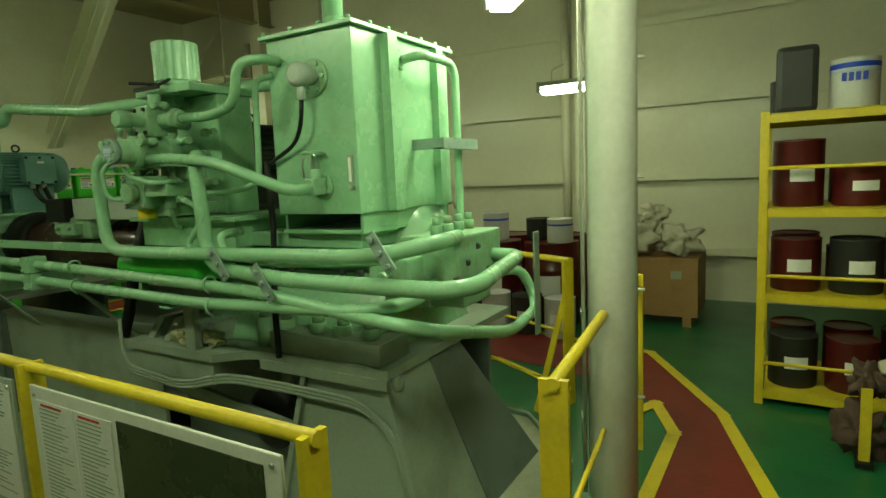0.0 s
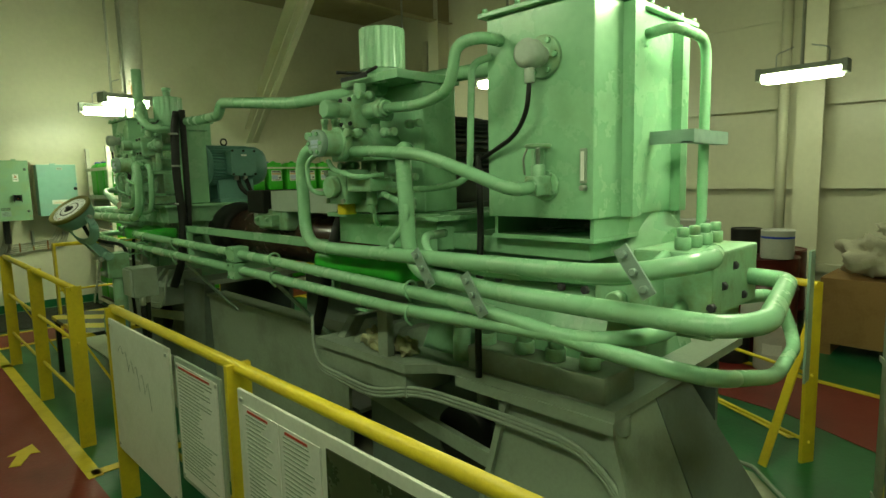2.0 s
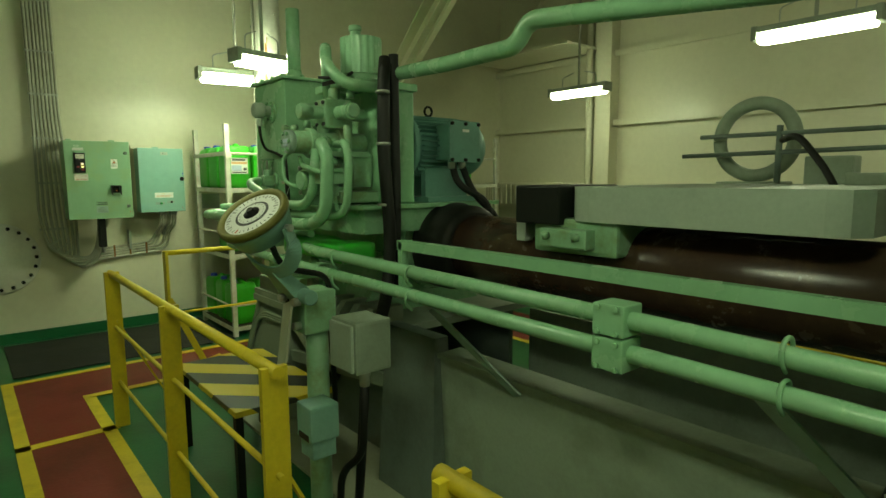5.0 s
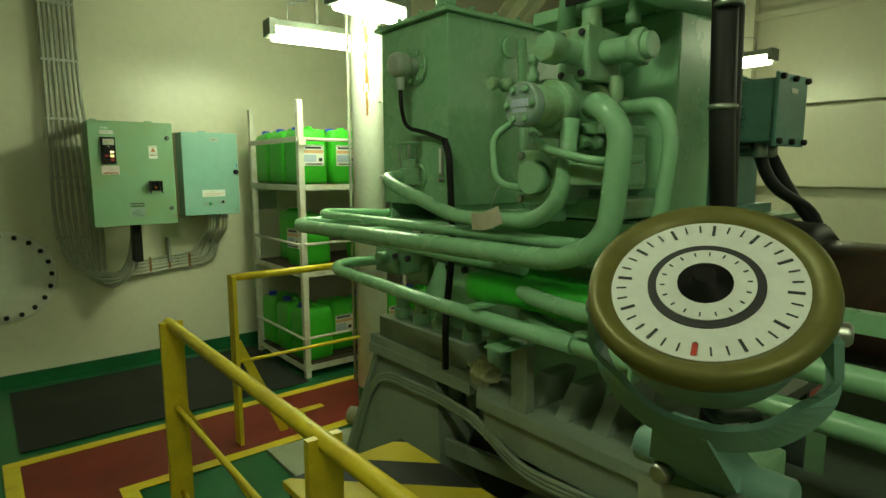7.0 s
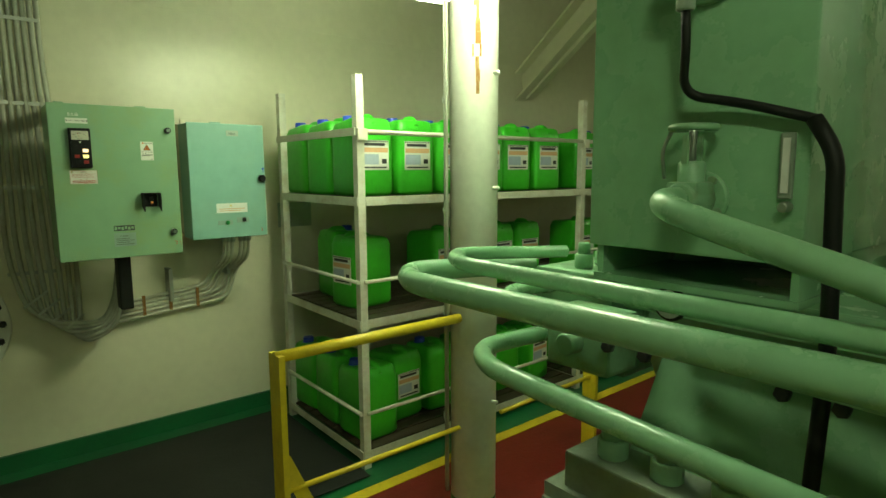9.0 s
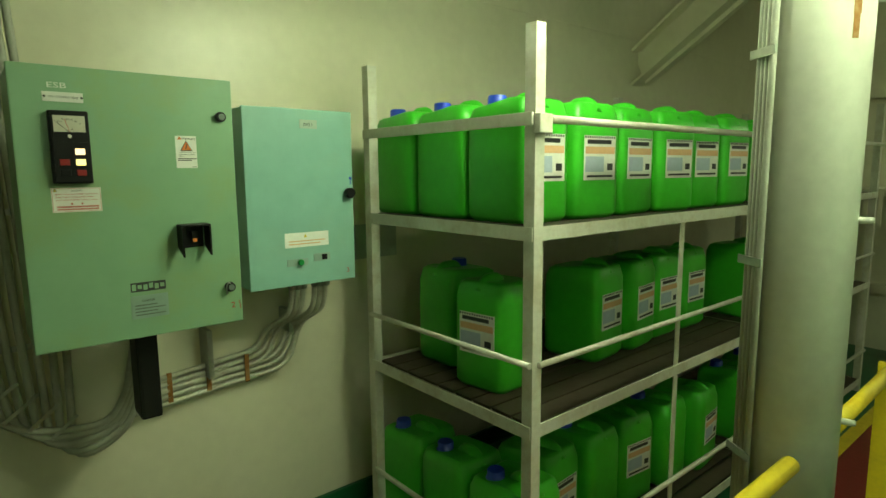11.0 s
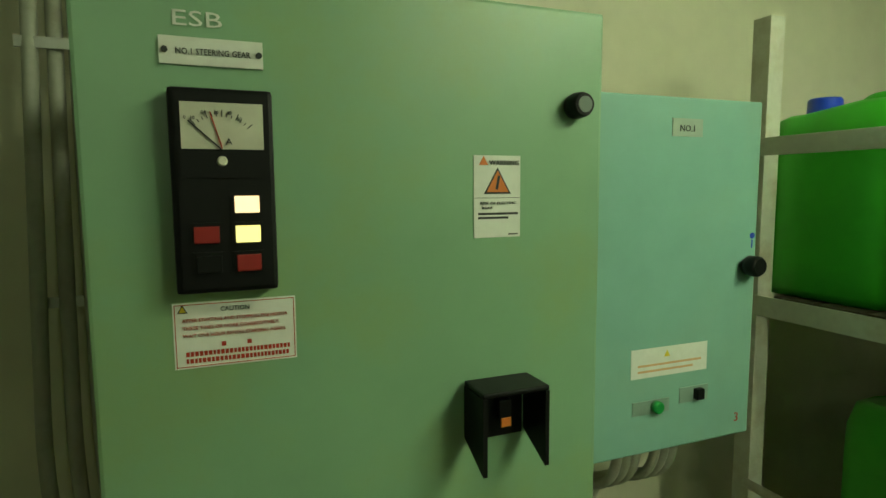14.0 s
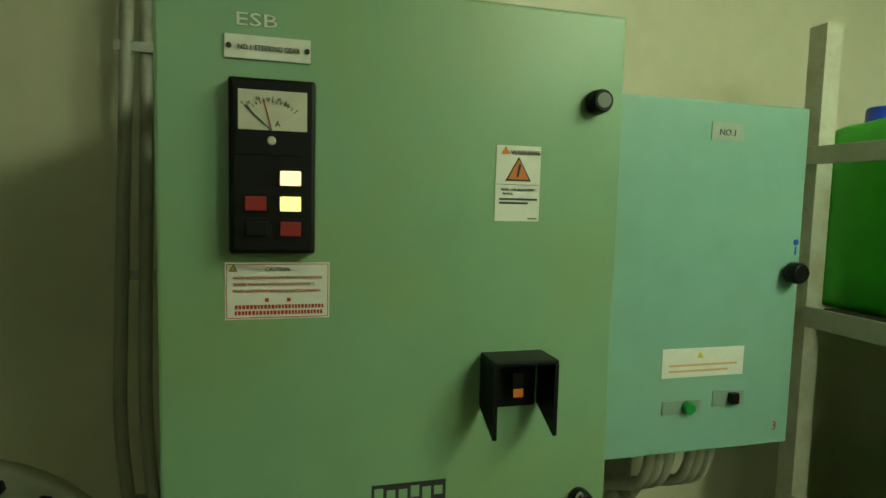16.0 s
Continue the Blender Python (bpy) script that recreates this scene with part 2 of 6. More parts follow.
def thing(name, base, label, category, group=""):
    e = new(name)
    e.empty_display_size = 0.05
    e.location = base
    return tagged(e, label, category, group)


JOINED = ("lid_bolts", "flange_bolts", "bolt_heads", "valve_screws", "cap_bolts", "pin_bolts", "nuts", "screws", "print_lines", "print_bars", "scale_marks", "degree_marks", "bolts", "light_bars", "grey_letters", "plate_screw", "scribbles")


def part(name, bm, mat, parent, label=""):
    if isinstance(bm, (list, tuple)):
        return [part(name, b, mat, parent, label) for b in bm]
    o = new(name, mesh_of(name, bm, mat))
    o.parent = parent
    top = parent.matrix_basis.translation.copy()
    if parent.parent:
        top += parent.parent.matrix_basis.translation
    o.location = -top
    if label:
        tagged(o, label)
    if name in JOINED:
        tagged(o, kind="stuff")
    return o


def solid(name, bm, mat, label, category, group="", kind=""):
    return tagged(new(name, mesh_of(name, bm, mat)), label, category, group, kind)


def words(text, at, size, mat, parent, turn=(90, 0, 0), name="lettering", wide=None):
    """Flat lettering as a mesh part, its left lower corner at a point."""
    c = bpy.data.curves.new("text", "FONT")
    c.body = text
    c.size = size
    c.extrude = 0.0004
    c.resolution_u = 2
    o = bpy.data.objects.new("text", c)
    scene.collection.objects.link(o)
    bpy.context.view_layer.update()
    me = bpy.data.meshes.new_from_object(o.evaluated_get(bpy.context.evaluated_depsgraph_get()))
    bpy.data.objects.remove(o)
    me.materials.append(mat)
    sx = wide / max(v.co.x for v in me.vertices) if wide else 1.0
    me.transform(Matrix.Translation(Vector(at) + Vector((0, -0.0006, 0))) @ Euler([radians(a) for a in turn]).to_matrix().to_4x4() @ Matrix.Diagonal((sx, 1, 1, 1)))
    w = new(name, me)
    w.parent = parent
    top = parent.matrix_basis.translation.copy()
    if parent.parent:
        top += parent.parent.matrix_basis.translation
    w.location = -top
    return w


def bolts(places, axis, r=0.011, h=0.012):
    bm = bmesh.new()
    for p in places:
        p = Vector(p)
        add_turned(bm, p, axis, [(0, r), (h * 0.8, r), (h, r * 0.8)], 6)
    return bm


# yellow and black diagonal paint
t = HAZARD.node_tree
co = t.nodes.new("ShaderNodeTexCoord")
wv = t.nodes.new("ShaderNodeTexWave")
wv.wave_type = "BANDS"
wv.bands_direction = "DIAGONAL"
wv.inputs["Scale"].default_value = 1.4
wv.inputs["Distortion"].default_value = 0.05
rp = t.nodes.new("ShaderNodeValToRGB")
rp.color_ramp.interpolation = "CONSTANT"
rp.color_ramp.elements[0].color = (0.02, 0.022, 0.02, 1)
rp.color_ramp.elements[1].color = (0.7, 0.54, 0.03, 1)
rp.color_ramp.elements[1].position = 0.5
t.links.new(co.outputs["Object"], wv.inputs["Vector"])
t.links.new(wv.outputs["Fac"], rp.inputs["Fac"])
t.links.new(rp.outputs["Color"], t.nodes["Principled BSDF"].inputs["Base Color"])
t.nodes["Principled BSDF"].inputs["Roughness"].default_value = 0.35

# ---------- the room ----------
XW, YW, ZC = 6.3, 10.68, 4.6
XB, YB = -5.5, -5.5
solid("floor", box(XB - 0.2, XW + 0.2, YB - 0.2, YW + 0.2, -0.15, 0), GREENFLOOR, "dark green painted steel deck with scuffs", "floor", kind="structure")
solid("ceiling", box(XB - 0.2, XW + 0.2, YB - 0.2, YW + 0.2, ZC, ZC + 0.1), CEIL, "yellowed cream painted steel deckhead, dimness in its colour", "ceiling", kind="structure")
solid("wall_north", box(XB - 0.2, XW + 0.2, YW, YW + 0.15, 0, ZC), CREAM, "cream painted steel bulkhead", "wall", kind="structure")
wall_e = solid("wall_east", box(XW, XW + 0.15, YB, YW, 0, ZC), CREAM, "cream painted plate wall with horizontal stiffeners", "wall", kind="structure")
solid("wall_west", box(XB - 0.15, XB, YB, YW, 0, ZC), CREAM, "cream painted steel wall", "wall", kind="structure")
solid("wall_south", box(XB - 0.2, XW + 0.2, YB - 0.15, YB, 0, ZC), CREAM, "cream painted steel wall", "wall", kind="structure")
for z in (2.62, 3.6):
    solid("trim", bar((XB + 0.01, YW - 0.001, z), (XW - 0.12, YW - 0.001, z - 0.02), 0.012, 0.004), CREAM, "painted weld seam across the bulkhead", "seam", kind="structure")
solid("baseboard", box(XB, XW, YW - 0.02, YW, 0, 0.1), GREENFLOOR, "dark green painted coaming along the wall", "baseboard", kind="structure")
for z in (0.62, 1.5, 2.36, 3.28):
    part("stiffener", join(box(XW - 0.11, XW, YB, YW - 0.01, z - 0.012, z), box(XW - 0.115, XW - 0.105, YB, YW - 0.01, z - 0.08, z + 0.002)), CREAM, wall_e)
for y in (2.98, 8.42):
    part("web_frame", join(box(XW - 0.35, XW, y - 0.01, y + 0.01, 0, ZC - 0.01), box(XW - 0.36, XW - 0.35, y - 0.12, y + 0.12, 0, ZC - 0.01)), CREAM, wall_e)
    part("frame_pipe", tube([(XW - 0.3, y + 0.25, 0.4), (XW - 0.3, y + 0.25, 3.9)], 0.05), CREAM, wall_e)
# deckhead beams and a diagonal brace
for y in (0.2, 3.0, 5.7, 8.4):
    solid("trim", join(box(XB, XW, y - 0.008, y + 0.008, ZC - 0.42, ZC), box(XB, XW, y - 0.09, y + 0.09, ZC - 0.435, ZC - 0.42)), CEIL, "yellowed cream deckhead beam with flange, dimness in its colour", "beam", kind="structure")
brace = thing("diagonal_brace", (3.8, 10.3, 2.2), "cream painted diagonal steel brace on the bulkhead", "brace")
part("beam", bar((3.8, YW - 0.02, 2.4), (2.96, 6.6, ZC - 0.02), 0.26, 0.02, (0, 0, 1)), CREAM, brace)
part("flange", (bar((3.8, YW - 0.02, 2.29), (2.96, 6.65, ZC - 0.1), 0.2, 0.02, (1, 0, 0)), bar((3.8, YW - 0.02, 2.53), (2.96, 7.0, ZC - 0.04), 0.2, 0.02, (1, 0, 0))), CREAM, brace)
ledge = thing("wall_ledge", (6.0, 9.5, 3.2), "cream painted shelf bracket high on the wall", "ledge")
part("plate", box(5.4, 6.18, 8.6, 10.4, 3.3, 3.33), CREAM, ledge)
part("prop", (bar((5.5, 8.7, 3.33), (5.5, 8.7, 4.2), 0.06, 0.02), bar((5.5, 9.6, 3.33), (6.1, 9.6, 4.2), 0.06, 0.02)), CREAM, ledge)


def painted(name, pts, mat, z, label):
    solid(name, prism(pts, z - 0.003, z), mat, label, "floor marking", kind="structure")


def stripe(pts, w=0.075, z=0.009, name="yellow_line"):
    bms = []
    for (a, b) in zip(pts, pts[1:]):
        d = (Vector((*b, 0)) - Vector((*a, 0))).normalized() * (w / 2)
        bms.append(bar(Vector((*a, z - 0.002)) - d, Vector((*b, z - 0.002)) + d, w, 0.003, (d.y, -d.x, 0)))
        z += 0.0007
    solid(name, join(*bms), YELLOW, "worn yellow walkway line painted on the deck", "floor marking", kind="structure")


painted("walkway_west", [(-0.6, YB), (-0.16, YB), (-0.16, 7.8), (-0.6, 7.8)], REDFLOOR, 0.004, "red painted walkway")
painted("walkway_corner", [(-0.6, 7.8), (-0.16, 7.8), (-0.16, 8.55), (-0.6, 8.55)], REDFLOOR, 0.004, "red painted walkway")
painted("walkway_north", [(-0.6, 8.55), (5.2, 8.55), (5.2, 9.23), (-0.6, 9.23)], REDFLOOR, 0.004, "red painted walkway")
painted("walkway_east", [(3.3, 2.4), (4.0, 1.86), (4.2, 3.0), (4.2, 8.55), (3.4, 8.55), (3.4, 3.0)], REDFLOOR, 0.004, "red painted walkway")
painted("walkway_south", [(-0.16, 0.75), (1.9, 0.9), (2.88, 1.21), (4.0, 1.86), (3.3, 2.4), (2.9, 1.62), (2.5, 1.45), (-0.16, 1.45)], REDFLOOR, 0.004, "red painted walkway")
stripe([(-0.16, YB + 0.1), (-0.16, 0.75)])
stripe([(-0.12, 4.97), (0.6, 4.97)])
stripe([(-0.6, 7.82), (-0.13, 7.82)])
stripe([(-0.15, 4.95), (-0.15, 8.55), (2.0, 8.55), (5.2, 8.6)])
stripe([(-0.6, 4.0), (-0.6, 9.22), (2.0, 9.24), (5.2, 9.25)])
stripe([(-0.12, 0.75), (1.93, 0.92), (2.88, 1.21), (4.0, 1.86), (4.25, 3.0)])
stripe([(0.9, 1.46), (2.48, 1.44), (2.9, 1.62), (2.6, 1.75), (2.2, 1.8)])
stripe([(3.35, 8.5), (3.35, 3.0), (2.95, 2.3)])
for (ax, ay, rot) in ((0.95, 8.9, 180), (-0.38, 5.55, 65)):
    m = Matrix.Translation((ax, ay, 0)) @ pose(0, 0, 0, 0, 0, rot)
    pts = [m @ Vector((x, y, 0)) for x, y in ((-0.16, -0.03), (0.0, -0.035), (0.0, -0.085), (0.15, 0), (0.0, 0.085), (0.0, 0.035), (-0.16, 0.03))]
    painted("yellow_arrow", [(p.x, p.y) for p in pts], YELLOW, 0.0085, "yellow direction arrow painted on the walkway")
painted("rubber_mat", [(-0.55, 9.36), (1.24, 9.36), (1.24, 10.52), (-0.55, 10.52)], MAT, 0.012, "black rubber mat before the switchboards")
tray = thing("drip_tray", (1.4, 5, 0), "grey painted steel drip tray around the machine", "tray")
part("plate", prism([(0.35, 2.1), (0.75, 1.85), (1.8, 1.85), (2.3, 2.3), (2.35, 2.9), (2.35, 8.3), (0.55, 8.5), (0.55, 5.1), (0.35, 5.1)], 0.0, 0.02), TRAYFLOOR, tray)
part("rim", tube([(0.75, 1.85, 0.05), (1.8, 1.85, 0.05), (2.3, 2.3, 0.05), (2.35, 2.9, 0.05), (2.35, 8.3, 0.05)], 0.012, 0.02, 6), GREYPAINT, tray)


def column(x, y, label, rust, cable_side):
    c = thing("support_column", (x, y, 0), label, "column")
    part("pipe", cyl((x, y, 0.0), (x, y, ZC - 0.01), 0.105, 32), WHITEP, c)
    part("foot_band", cyl((x, y, 0.012), (x, y, 0.13), 0.1065, 32), GREENFLOOR if rust else WHITEP, c, "dark green painted foot")
    dx, dy = cable_side
    nx, ny = -dy, dx
    for k in (-1.2, -0.4, 0.4, 1.2):
        px, py = x + dx * 0.123 + nx * k * 0.018, y + dy * 0.123 + ny * k * 0.018
        part("cable", tube([(px, py, 0.15), (px + 0.001, py, 2.0), (px, py, 4.3)], 0.0085, 0.3, 8), CABLE, c)
    for k in range(6):
        z = 0.5 + k * 0.48
        part("clip", bar((x + dx * 0.133 - nx * 0.045, y + dy * 0.133 - ny * 0.045, z), (x + dx * 0.133 + nx * 0.045, y + dy * 0.133 + ny * 0.045, z), 0.02, 0.004), STEEL, c)
        part("stud", cyl((x + 0.02, y - 0.10, z + 0.1), (x + 0.03, y - 0.13, z + 0.1), 0.008, 8), WHITEP, c)
    if rust:
        bm = bmesh.new()
        rnd = random.Random(4)
        a0 = math.atan2(-0.80, -0.6)
        zz = 1.95
        while zz < 2.75:
            w = 0.1 + 0.12 * rnd.random()
            vs = []
            h = 0.05
            for a in (a0 - w * rnd.random(), a0 + w):
                for z in (zz, zz + h):
                    vs.append(bm.verts.new((x + 0.1058 * math.cos(a), y + 0.1058 * math.sin(a), z)))
            bm.faces.new((vs[0], vs[2], vs[3], vs[1]))
            zz += h
        part("rust_streak", bm, RUST, c, "brown rust streak in flaking paint")


column(1.45, 1.54, "white painted round steel column with clipped cables", False, (-0.35, 0.94))
column(1.43, 8.75, "white round steel column with cables and a rust streak", True, (-0.82, 0.57))


# ---------- lamps ----------
def tube_lamp(centre, length, turn, tube_mat=GLOW):
    x, y, z = centre
    e = thing("fluorescent_lamp", (x, y, z), "grey caged fluorescent deckhead lamp, lit", "lamp", "deckhead lamps")
    h = length / 2
    parts = [("housing", join(box(-h, h, -0.07, 0.07, 0.035, 0.08, 0.008), box(-h - 0.012, -h + 0.03, -0.075, 0.075, -0.02, 0.085, 0.006), box(h - 0.03, h + 0.012, -0.075, 0.075, -0.02, 0.085, 0.006)), LAMPBODY),
             ("diffuser", box(-h + 0.03, h - 0.03, -0.06, 0.06, -0.045, 0.035, 0.02), tube_mat),
             ("hanger", tube([(-h * 0.6, 0, 0.08), (-h * 0.6, 0, 0.2), (-h * 0.2, 0, 0.24)], 0.006, 0.03, 6), STEEL),
             ("hanger", tube([(h * 0.6, 0, 0.08), (h * 0.6, 0, 0.2), (h * 0.2, 0, 0.24)], 0.006, 0.03, 6), STEEL),
             ("stem", tube([(0, 0, 0.08), (0, 0, ZC - z - 0.01)], 0.014, 0.05, 8), CABLE)]
    for n, bm, mat in parts:
        o = new(n, mesh_of(n, bm, mat))
        o.parent = e
    e.rotation_euler = (0, 0, radians(turn))


tube_lamp((4.85, 2.8, 2.42), 0.66, 90, GLOW_OLD)
tube_lamp((5.0, 8.1, 2.58), 0.8, 90, GLOW_OLD)
tube_lamp((4.0, 5.3, 2.62), 0.8, 90, GLOW_OLD)
tube_lamp((1.62, 2.02, 2.46), 0.6, 40, GLOW_NEW)
tube_lamp((1.3, 9.17, 2.5), 0.68, -6)
tube_lamp((1.2, 8.34, 2.51), 0.5, 10, GLOW_NEW)
# the same lamps go on over the walkways beside and behind
tube_lamp((0.0, 0.95, 2.75), 0.66, 90, GLOW_NEW)
tube_lamp((-1.0, 2.2, 2.95), 0.8, 90)
tube_lamp((-0.9, 4.2, 2.95), 0.7, 90)
tube_lamp((-0.5, 6.5, 2.85), 0.5, 90)

# ---------- the steering gear ----------
YC = 5.065
RX, RZ = 1.4, 1.2


def Y(d, s):
    """Distance from the middle of the gear, towards the end s = -1 or 1."""
    return YC + s * d


def tank(y0, y1, name_end):
    e = thing("oil_tank", (1.25, (y0 + y1) / 2, 1.455), "mint green painted steel oil tank with bolted lid", "oil tank", "oil tanks")
    x0, x1, z0, z1 = 0.865, 1.635, 1.455, 2.215
    part("body", box(x0, x1, y0, y1, z0, z1, 0.006), MINT, e)
    part("lid", box(x0 - 0.025, x1 + 0.025, y0 - 0.025, y1 + 0.025, z1, z1 + 0.018, 0.004), MINT, e)
    ps = [(x0 - 0.01, y, z1 + 0.018) for y in np.linspace(y0, y1, 4)] + [(x, y0 - 0.01, z1 + 0.018) for x in np.linspace(x0 + 0.12, x1, 6)]
    part("lid_bolts", bolts(ps, (0, 0, 1), 0.012, 0.016), MINT, e)
    if name_end == "near":
      part("stiffener", join(box(1.06, 1.07, y0 - 0.04, y0, z0, z1 - 0.005), box(1.06, 1.13, y0 - 0.045, y0 - 0.038, z0, z1 - 0.005)), MINT, e)
    if name_end == "near":
      part("stiffener", join(box(1.47, 1.48, y0 - 0.035, y0, z0, z1 - 0.005), box(1.47, 1.53, y0 - 0.04, y0 - 0.033, z0, z1 - 0.005)), MINT, e)
    yc = y0 + 0.2
    flange = part("level_switch_flange", cyl((x0, yc, 2.03), (x0 - 0.018, yc, 2.03), 0.075, 28), MINT_WORN, e)
    part("flange_bolts", bolts([(x0 - 0.018, yc + 0.058 * math.cos(a), 2.03 + 0.058 * math.sin(a)) for a in np.arange(6) * math.pi / 3], (-1, 0, 0)), MINT, flange)
    part("level_switch", join(cyl((x0 - 0.018, yc, 2.03), (x0 - 0.06, yc, 2.03), 0.035), turned((x0 - 0.06, yc, 2.03), (-1, 0, 0), [(0, 0.045), (0.01, 0.05), (0.05, 0.05), (0.065, 0.042), (0.07, 0.03)]), cyl((x0 - 0.09, yc, 1.985), (x0 - 0.09, yc, 1.93), 0.018, 12)), TILLERGREY, e, "pale grey level switch with cable gland")
    part("switch_cable", tube([(x0 - 0.09, yc, 1.94), (x0 - 0.09, yc - 0.005, 1.86), (x0 - 0.05, yc + 0.02, 1.78), (x0 - 0.03, yc - 0.08, 1.76), (x0 - 0.02, y0 - 0.01, 1.72)] if name_end == "far" else [(x0 - 0.09, yc, 1.94), (x0 - 0.09, yc + 0.01, 1.84), (x0 - 0.04, yc + 0.1, 1.76), (x0 - 0.02, y1 + 0.02, 1.68)], 0.009, 0.06, 8), BLACK, e, "black flexible cable")
    vz, vy = 1.575, y0 + 0.19
    part("valve_flange", cyl((x0, vy, vz), (x0 - 0.015, vy, vz), 0.055, 20), MINT, e)
    valve = part("drain_valve", join(cyl((x0 - 0.015, vy, vz), (x0 - 0.1, vy, vz), 0.034, 16), cyl((x0 - 0.055, vy, vz), (x0 - 0.055, vy, vz + 0.075), 0.026, 16), box(x0 - 0.095, x0 - 0.02, vy - 0.032, vy + 0.032, vz - 0.035, vz + 0.035, 0.008)), MINT_WORN, e)
    part("valve_stem", cyl((x0 - 0.055, vy, vz + 0.07), (x0 - 0.055, vy, vz + 0.15), 0.008, 8), STEEL, valve)
    part("handwheel", join(tube([(x0 - 0.055 + 0.042 * math.cos(a), vy + 0.042 * math.sin(a), vz + 0.14) for a in np.linspace(0, 2 * math.pi, 17)], 0.007, 0.01, 8), bar((x0 - 0.097, vy, vz + 0.14), (x0 - 0.013, vy, vz + 0.14), 0.012, 0.006)), MINT_WORN, valve)
    part("yoke", (box(x0 - 0.085, x0 - 0.079, vy - 0.006, vy + 0.006, vz + 0.07, vz + 0.125), box(x0 - 0.031, x0 - 0.025, vy - 0.006, vy + 0.006, vz + 0.07, vz + 0.125)), MINT_WORN, valve)
    for a in np.arange(4) * math.pi / 2 + 0.6:
        part("flange_bolt", bolts([(x0 - 0.015, vy + 0.045 * math.cos(a), vz + 0.045 * math.sin(a))], (-1, 0, 0), 0.009, 0.012), MINT_WORN, valve)
    part("chain", tube([(x0 - 0.06, vy + 0.04, vz + 0.14), (x0 - 0.065, vy + 0.06, vz + 0.1), (x0 - 0.06, vy + 0.055, vz + 0.04)], 0.004, 0.02, 5), STEEL, valve)
    gy = y0 + 0.035
    glass = part("sight_glass", box(x0 - 0.012, x0, gy - 0.012, gy + 0.012, 1.58, 1.7, 0.003), GREYPAINT, e, "narrow oil level sight glass")
    part("glass_tube", box(x0 - 0.015, x0 - 0.011, gy - 0.006, gy + 0.006, 1.59, 1.69), LABEL, glass)
    part("glass_cock", cyl((x0, gy - 0.005, 1.565), (x0 - 0.03, gy - 0.005, 1.565), 0.01, 10), STEEL, glass)
    part("filler", join(cyl((1.05, (y0 + y1) / 2, z1 + 0.018), (1.05, (y0 + y1) / 2, z1 + 0.1), 0.05), cyl((1.05, (y0 + y1) / 2, z1 + 0.1), (1.05, (y0 + y1) / 2, z1 + 0.5), 0.045)), MINT, e)
    part("inlet_flange", cyl((1.2, y0, 2.12), (1.2, y0 - 0.02, 2.12), 0.045, 20), MINT, e)
    # support channel under the tank
    part("channel", join(box(0.89, 1.6, y0 + 0.01, y0 + 0.025, 1.385, 1.455), box(0.89, 1.6, y1 - 0.025, y1 - 0.01, 1.385, 1.455), box(0.88, 1.62, y0 + 0.005, y1 - 0.005, 1.37, 1.385)), MINT, e)
    return e


tank(2.42, 2.89, "near")
tank(7.24, 7.71, "far")

